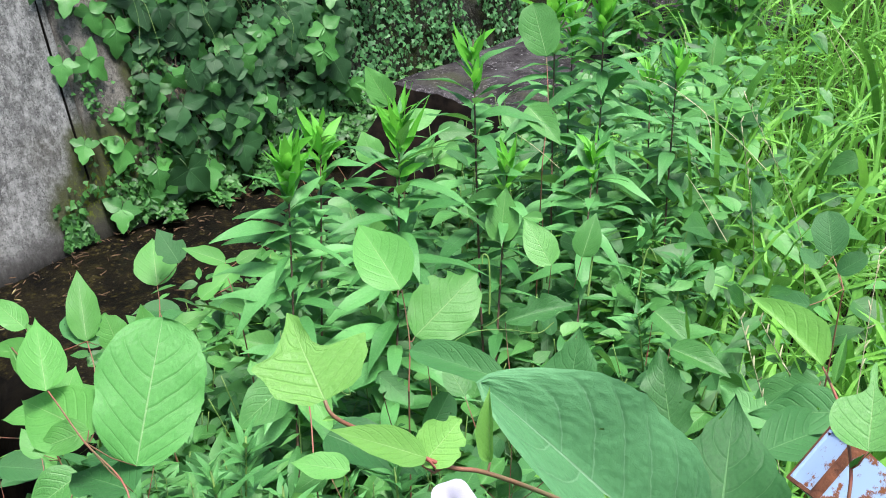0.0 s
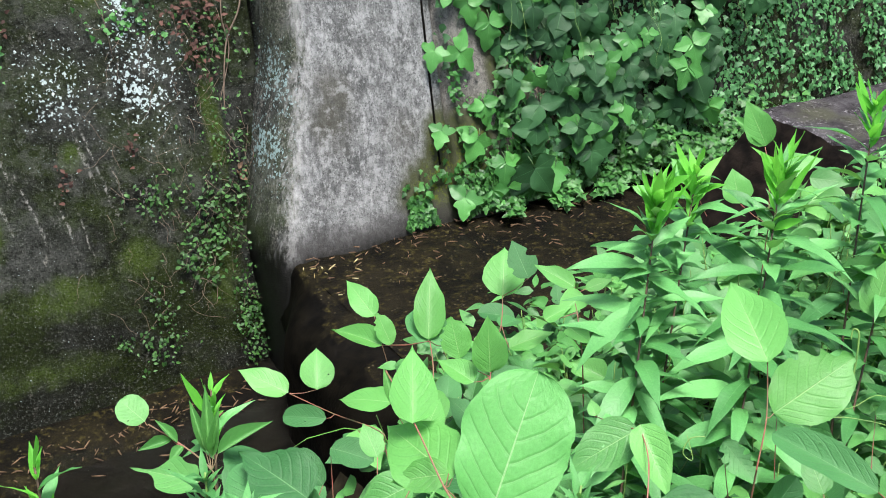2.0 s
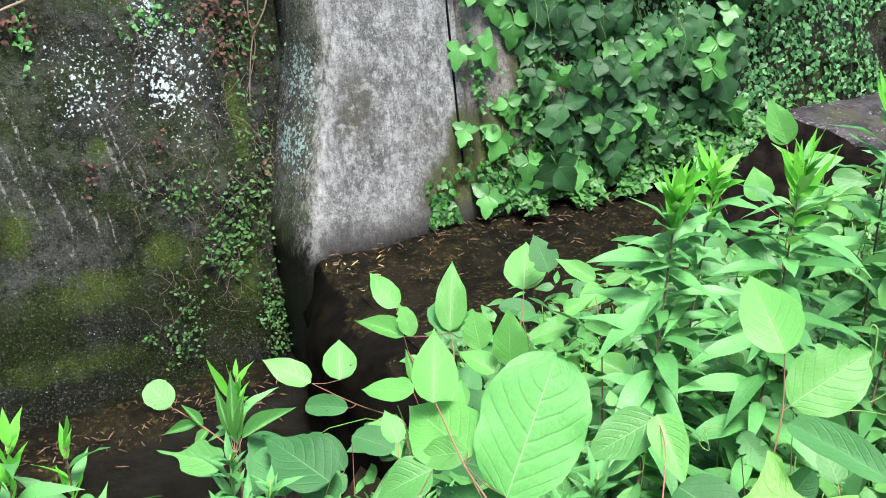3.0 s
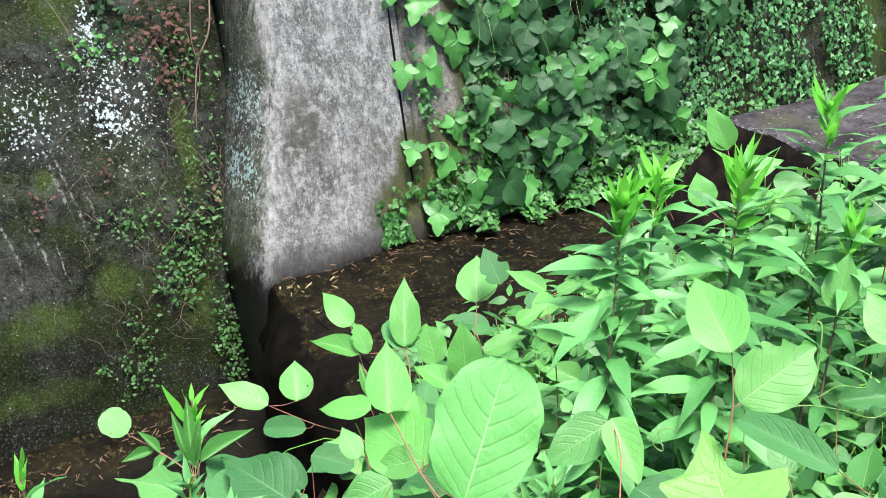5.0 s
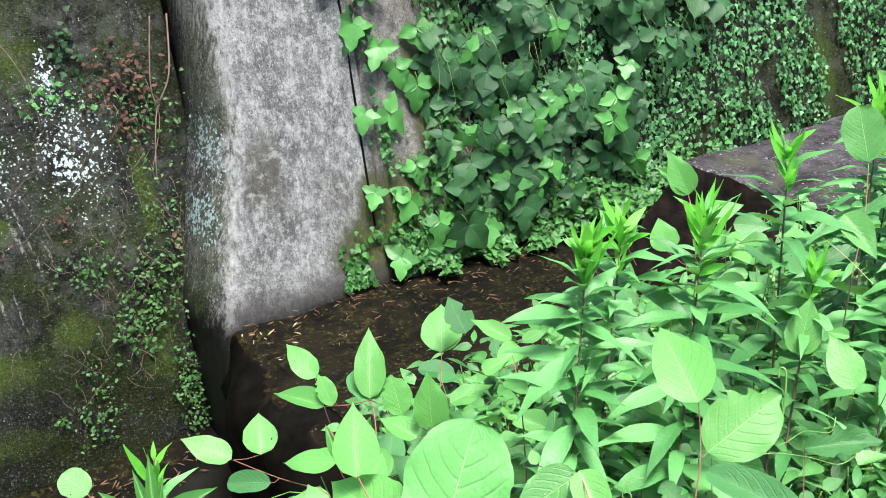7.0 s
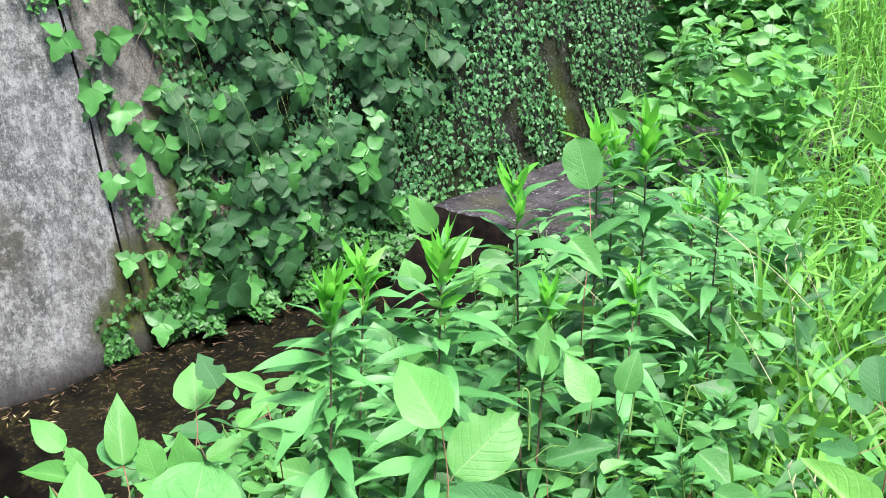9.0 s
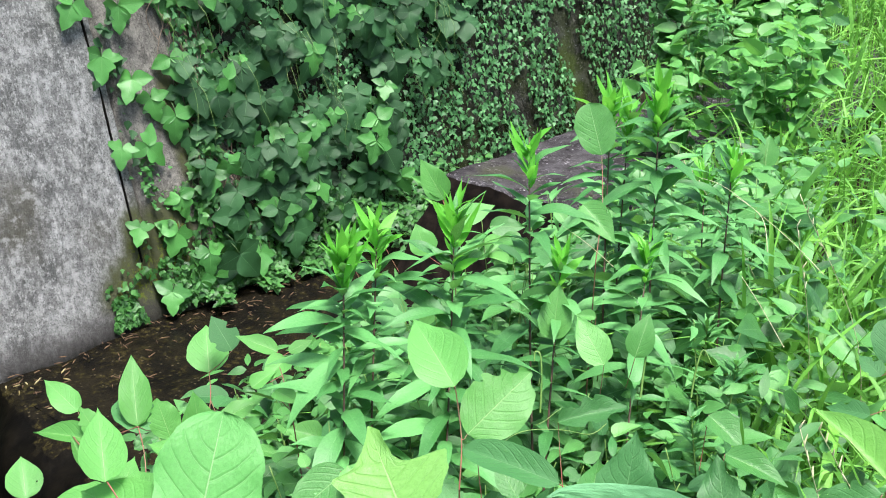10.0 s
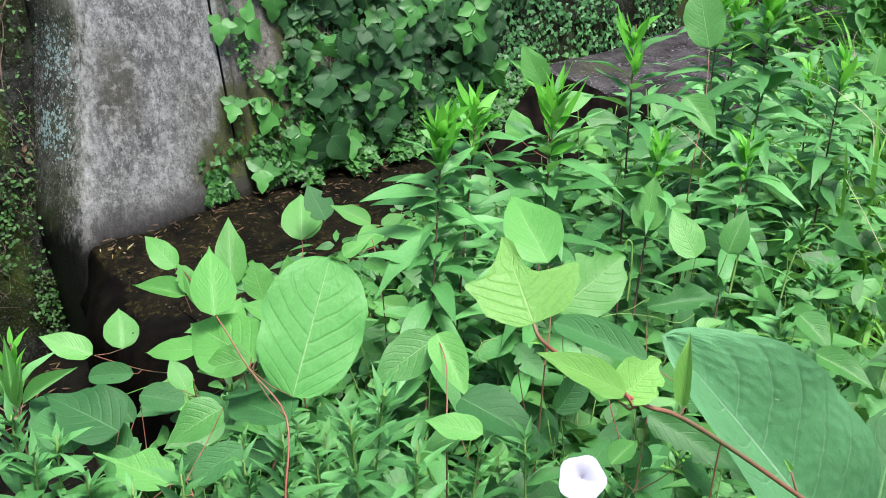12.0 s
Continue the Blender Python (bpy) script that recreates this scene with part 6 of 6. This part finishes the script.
def root_strand(label, line, radius, seed, point=left_point, group="dry roots on the wall"):
    r = np.random.default_rng(seed)
    pts = curve_points([point(s + r.normal(0, 0.008), z, o) for s, z, o in line], 6)
    here = pts[0].copy()
    plant = thing("dry_root", here, label, "root", group)
    verts, faces = [], []
    add_tube(verts, faces, [p - here for p in pts], radius, radius * 0.5, 5)
    part("strand", from_arrays("strand", verts, faces), ROOT, plant)


root_strand("pale dry creeper stem hanging down the wall", [(0.16, 0.5, 0.03), (0.1, 0.25, 0.05), (0.02, 0.1, 0.03), (-0.02, -0.1, 0.03), (-0.05, -0.22, 0.02)], 0.005, 1)
root_strand("pale dry creeper stem hanging down the wall", [(0.08, 0.5, 0.03), (0.02, 0.22, 0.04), (0.03, 0.06, 0.03), (-0.03, -0.14, 0.02)], 0.004, 2)
root_strand("thick dry root crossing the top of the wall", [(-1.3, 0.27, 0.02), (-1.0, 0.34, 0.04), (-0.86, 0.42, 0.04), (-0.78, 0.7, 0.02)], 0.008, 3)
root_strand("thin dry stem hooked over the mossy wall", [(-0.66, 0.45, 0.03), (-0.6, 0.48, 0.06), (-0.53, 0.3, 0.05), (-0.5, 0.1, 0.02)], 0.003, 4)


def root_mat():
    """The tangle of bare reddish-brown stems at the edge of the creepers."""
    r = np.random.default_rng(50)
    verts, faces = [], []
    for k in range(110):
        s, z = 1.3 + abs(r.normal(0, 0.14)), r.uniform(-0.35, 1.0)
        pts = [wall_point(s, z, 0.02)]
        for i in range(5):
            s, z = s + r.normal(0, 0.035), z - r.uniform(0.03, 0.11)
            pts.append(wall_point(s, z, 0.015 + abs(r.normal(0, 0.025))))
        add_tube(verts, faces, curve_points(pts, 3), 0.003, 0.0015, 4)
    ob = new("creeper_stems", from_arrays("creeper_stems", verts, faces, None, True, ROOT))
    return tagged(ob, "tangle of bare reddish-brown creeper stems on the wall", "stems", "", "stuff")


root_mat()


def wall_twigs():
    """Wispy dead stems tangled in the small growth of the wall corner."""
    r = np.random.default_rng(52)
    verts, faces = [], []
    for k in range(110):
        s, z = -0.22 + r.normal(0, 0.22), r.uniform(-1.0, 0.25)
        if s > 0.1:
            continue
        pts, turn = [left_point(s, z, 0.01)], r.uniform(-1.2, 1.2)
        for i in range(4):
            s, z = s + 0.03 * turn + r.normal(0, 0.012), z - r.uniform(0.0, 0.05)
            pts.append(left_point(s, z, 0.01 + abs(r.normal(0, 0.025))))
        add_tube(verts, faces, curve_points(pts, 3), 0.0011, 0.0007, 4)
    ob = new("wall_twigs", from_arrays("wall_twigs", verts, faces, None, True, ROOT))
    return tagged(ob, "wispy dead brown stems tangled on the mossy wall", "stems", "", "stuff")


wall_twigs()


def hanging_stems():
    """Thin green runners between the creeper leaves."""
    r = np.random.default_rng(51)
    verts, faces = [], []
    for k in range(34):
        s, z = r.uniform(1.2, 3.2), r.uniform(0.1, 1.2)
        pts = [wall_point(s, z, 0.12)]
        for i in range(5):
            s, z = s + r.normal(0.01, 0.03), z - r.uniform(0.05, 0.14)
            pts.append(wall_point(s, max(z, -0.6), r.uniform(0.12, 0.2)))
        add_tube(verts, faces, curve_points(pts, 4), 0.0013, 0.0009, 4)
    ob = new("creeper_runners", from_arrays("creeper_runners", verts, faces, None, True, STEM_GREEN))
    return tagged(ob, "thin green creeper runners hanging between the leaves", "stems", "", "stuff")


hanging_stems()


def litter(name, label, number, area, z, size, material, seed):
    """Short flat bits of straw and leaf lying about."""
    r = np.random.default_rng(seed)
    verts, faces = [], []
    for k in range(number):
        s, n = area(r)
        a, length, w = r.uniform(0, 3.14), size * r.uniform(0.4, 1.4), size * r.uniform(0.05, 0.13)
        c = Vector((s, -n, z(s, n) + 0.004))
        x, y = Vector((math.cos(a), math.sin(a), r.normal(0, 0.06))) * length / 2, Vector((-math.sin(a), math.cos(a), 0)) * w / 2
        first = len(verts)
        lift = Vector((0, 0, 0.004))
        verts += [CHANNEL @ p for p in (c - x, c - x * 0.3 + y, c + x * 0.5 + y, c + x, c + x * 0.4 - y, c - x * 0.4 - y)]
        verts += [CHANNEL @ (p + lift) for p in (c - x, c - x * 0.3 + y, c + x * 0.5 + y, c + x, c + x * 0.4 - y, c - x * 0.4 - y)]
        faces += [tuple(first + 6 + i for i in range(6))] + [(first + i, first + (i + 1) % 6, first + 6 + (i + 1) % 6, first + 6 + i) for i in range(6)]
    ob = new(name, from_arrays(name, verts, faces, None, False, material))
    return tagged(ob, label, "litter", "", "stuff")


litter("straw_litter", "brown straw and leaf litter on the lower ledge", 300, lambda r: (r.uniform(-2.0, -0.15), -0.18 + abs(r.normal(0, 0.16))), lambda s, n: LOWER + 0.005, 0.045, STRAW, 61)
litter("pale_litter", "pale yellow leaf bits beside the weir", 10, lambda r: (0.02 + abs(r.normal(0, 0.16)), 0.06 + abs(r.normal(0, 0.16))), lambda s, n: UPPER - 0.012, 0.042, PALE_STRAW, 62)
litter("twig_litter", "dark twigs and straw on the silt by the wall", 130, lambda r: (r.uniform(0.05, 1.6), 0.03 + abs(r.normal(0, 0.2))), lambda s, n: UPPER - 0.014, 0.035, STRAW, 63)


def joint_line():
    """The thin dark hairline beside the open joint."""
    verts, faces = [], []
    pts = [wall_point(0.868 + 0.012 * math.sin(3 * z), z, 0.001) for z in np.linspace(-0.5, 1.2, 30)]
    add_tube(verts, faces, pts, 0.0055, 0.007, 5)
    ob = new("joint_line", from_arrays("joint_line", verts, faces, None, True, WEIR))
    return tagged(ob, "thin dark sealed crack in the pale concrete", "crack", "", "structure")


joint_line()


# ---- flower, post, tendrils, dry stalks ----
def flower(at, towards, radius):
    plant = thing("bindweed_flower", at, "open white bindweed flower with a pale violet tinge", "flower")
    axis = (Vector(towards) - Vector(at)).normalized()
    turn = axis.to_track_quat("Z", "Y").to_matrix().to_4x4()
    verts, faces = [], []
    rings = ((0.02, -0.42), (0.1, -0.34), (0.22, -0.22), (0.5, -0.1), (0.82, -0.02), (1.0, -0.04))
    for rr, h in rings:
        for k in range(30):
            a = 2 * math.pi * k / 30
            q = rr * (1 + (0.06 * math.cos(5 * a) if rr > 0.6 else 0))
            verts.append(turn @ Vector((radius * q * math.cos(a), radius * q * math.sin(a), radius * (h + 0.03 * math.sin(5 * a) * rr))))
    for i in range(len(rings) - 1):
        for k in range(30):
            faces.append((i * 30 + k, i * 30 + (k + 1) % 30, (i + 1) * 30 + (k + 1) % 30, (i + 1) * 30 + k))
    m = Nodes("white_petal")
    ray = m.node("ShaderNodeTexNoise", Scale=40.0, Detail=2.0)
    m.done(m.mix((0.36, 0.35, 0.46), (0.47, 0.46, 0.54), ray.outputs[0]), 0.6, 0.2)
    part("corolla", from_arrays("corolla", verts, faces), m.mat, plant)
    sv, sf = [], []
    add_tube(sv, sf, curve_points([turn @ Vector((0, 0, -radius * 0.4)), turn @ Vector((0, 0, -radius * 1.4)) + Vector((0, 0, -0.02)), Vector((0.02, 0.04, -0.16))], 5), 0.0022, 0.0018, 6)
    part("stalk", from_arrays("stalk", sv, sf), STEM_GREEN, plant)


flower((0.013, 1.107, 0.625), (0.0, 0.0, 1.5), 0.030)


def rusty_post(end, foot, side, width, depth):
    """A leaning hollow post of painted sheet metal, open at its end."""
    end, foot = Vector(end), Vector(foot)
    plant = thing("metal_post", foot, "leaning pale blue painted metal post with rusty edges", "post")
    z = (end - foot).normalized()
    x = Vector(side)
    x = (x - z * x.dot(z)).normalized()
    turn = Matrix((x, z.cross(x), z)).transposed().to_4x4()
    height = (end - foot).length
    bm = bmesh.new()
    w, d, t = width / 2, depth / 2, 0.004
    outer = [(-w, -d), (w, -d), (w, d), (-w, d)]
    inner = [(math.copysign(abs(a) - t, a), math.copysign(abs(b) - t, b)) for a, b in outer]
    rows = [[bm.verts.new(turn @ Vector((a, b, h))) for a, b in ring] for ring, h in ((outer, 0), (outer, height), (inner, height), (inner, 0))]
    for a, b in zip(rows, rows[1:]):
        for k in range(4):
            bm.faces.new((a[k], a[(k + 1) % 4], b[(k + 1) % 4], b[k]))
    bmesh.ops.recalc_face_normals(bm, faces=list(bm.faces))
    bmesh.ops.bevel(bm, geom=[e for e in bm.edges if e.calc_length() > height * 0.9], offset=0.003, segments=2, affect="EDGES")
    part("body", bm, RUSTY, plant)
    bm = bmesh.new()
    bm.faces.new([bm.verts.new(turn @ Vector((a * 0.95, b * 0.95, height - 0.003))) for a, b in outer])
    part("end_cap", bm, RUSTY, plant, "flaking pale blue end plate")
    bm = bmesh.new()
    ring = [[bm.verts.new(turn @ Vector((a * k, b * k, h))) for a, b in outer] for k, h in ((1.012, height - 0.011), (1.015, height + 0.0005), (0.9, height + 0.0005), (0.88, height - 0.008))]
    for a, b in zip(ring, ring[1:] + ring[:1]):
        for k in range(4):
            bm.faces.new((a[k], a[(k + 1) % 4], b[(k + 1) % 4], b[k]))
    bmesh.ops.recalc_face_normals(bm, faces=list(bm.faces))
    part("rim", bm, plain("rust", (0.06, 0.022, 0.012), (0.17, 0.06, 0.03), 60.0, 0.85, 0.5), plant, "rust-eaten rim")


def strand(name, label, category, points, r0, r1, material, group):
    here = Vector(points[0])
    plant = thing(name, here, label, category, group)
    verts, faces = [], []
    add_tube(verts, faces, [p - here for p in curve_points(points, 6)], r0, r1, 5)
    part("stalk", from_arrays("stalk", verts, faces), material, plant)


rusty_post((0.380, 0.902, 0.853), (0.869, 0.828, 0.421), (0.047, 0.024, 0.046), 0.07, 0.05)
strand("tendril", "curled pale green bindweed tendril", "tendril", [(0.176, 1.525, 0.642), (0.151, 1.515, 0.628), (0.103, 1.487, 0.651), (0.051, 1.481, 0.652), (0.017, 1.453, 0.650), (0.015, 1.443, 0.631), (0.029, 1.438, 0.618)], 0.0009, 0.0006, STEM_GREEN, "bindweed tendrils")
strand("tendril", "thin pale green bindweed tendril", "tendril", [(0.171, 1.765, 0.559), (0.162, 1.735, 0.546), (0.119, 1.703, 0.561), (0.088, 1.647, 0.571), (0.070, 1.641, 0.563)], 0.0009, 0.0006, STEM_GREEN, "bindweed tendrils")
strand("tendril", "coiled green bindweed tendril", "tendril", [(-0.121, 1.336, 0.675), (-0.140, 1.331, 0.670), (-0.146, 1.321, 0.652), (-0.132, 1.319, 0.646), (-0.145, 1.333, 0.674)], 0.0009, 0.0006, STEM_GREEN, "bindweed tendrils")
strand("grass_hook", "pale bent-over grass shoot", "grass", [(0.084, 1.747, 0.527), (0.085, 1.765, 0.575), (0.082, 1.783, 0.622), (0.072, 1.786, 0.628), (0.071, 1.779, 0.612)], 0.0022, 0.0012, STEM_GREEN, "bent grass shoots")
strand("grass_hook", "pale bent-over grass shoot", "grass", [(0.270, 1.806, 0.531), (0.274, 1.821, 0.570), (0.279, 1.836, 0.609), (0.284, 1.846, 0.634)], 0.0026, 0.0014, STEM_GREEN, "bent grass shoots")
strand("grass_hook", "pale bent-over grass shoot", "grass", [(0.372, 1.853, 0.507), (0.380, 1.872, 0.557), (0.392, 1.885, 0.592), (0.408, 1.876, 0.567)], 0.0022, 0.0012, STEM_GREEN, "bent grass shoots")
strand("dry_stalk", "thin straw-coloured dry grass stalk", "grass", [(0.230, 2.029, 0.695), (0.180, 2.062, 0.729), (0.125, 2.103, 0.754)], 0.0009, 0.0005, DRY, "dry grass stalks")
strand("dry_stalk", "thin straw-coloured dry grass stalk", "grass", [(0.489, 1.711, 0.691), (0.474, 1.826, 0.710), (0.448, 1.891, 0.742)], 0.0009, 0.0005, DRY, "dry grass stalks")
strand("dry_stalk", "thin straw-coloured dry grass stalk", "grass", [(0.643, 2.035, 0.687), (0.589, 2.154, 0.723), (0.492, 2.280, 0.776), (0.440, 2.335, 0.782)], 0.0009, 0.0005, DRY, "dry grass stalks")
strand("dry_stalk", "thin straw-coloured dry grass stalk", "grass", [(0.865, 2.207, 0.845), (0.838, 2.275, 0.884), (0.819, 2.340, 0.915)], 0.0009, 0.0005, DRY, "dry grass stalks")
strand("dry_stalk", "thin straw-coloured dry grass stalk", "grass", [(0.531, 2.048, 0.728), (0.530, 2.119, 0.773), (0.483, 2.181, 0.798)], 0.0009, 0.0005, DRY, "dry grass stalks")
strand("dry_stalk", "thin straw-coloured dry grass stalk", "grass", [(0.945, 2.503, 0.736), (0.919, 2.527, 0.783), (0.899, 2.545, 0.818)], 0.0009, 0.0005, DRY, "dry grass stalks")
strand("dry_stalk", "thin straw-coloured dry grass stalk", "grass", [(0.565, 2.498, 0.784), (0.558, 2.512, 0.821), (0.563, 2.520, 0.839)], 0.0009, 0.0005, DRY, "dry grass stalks")
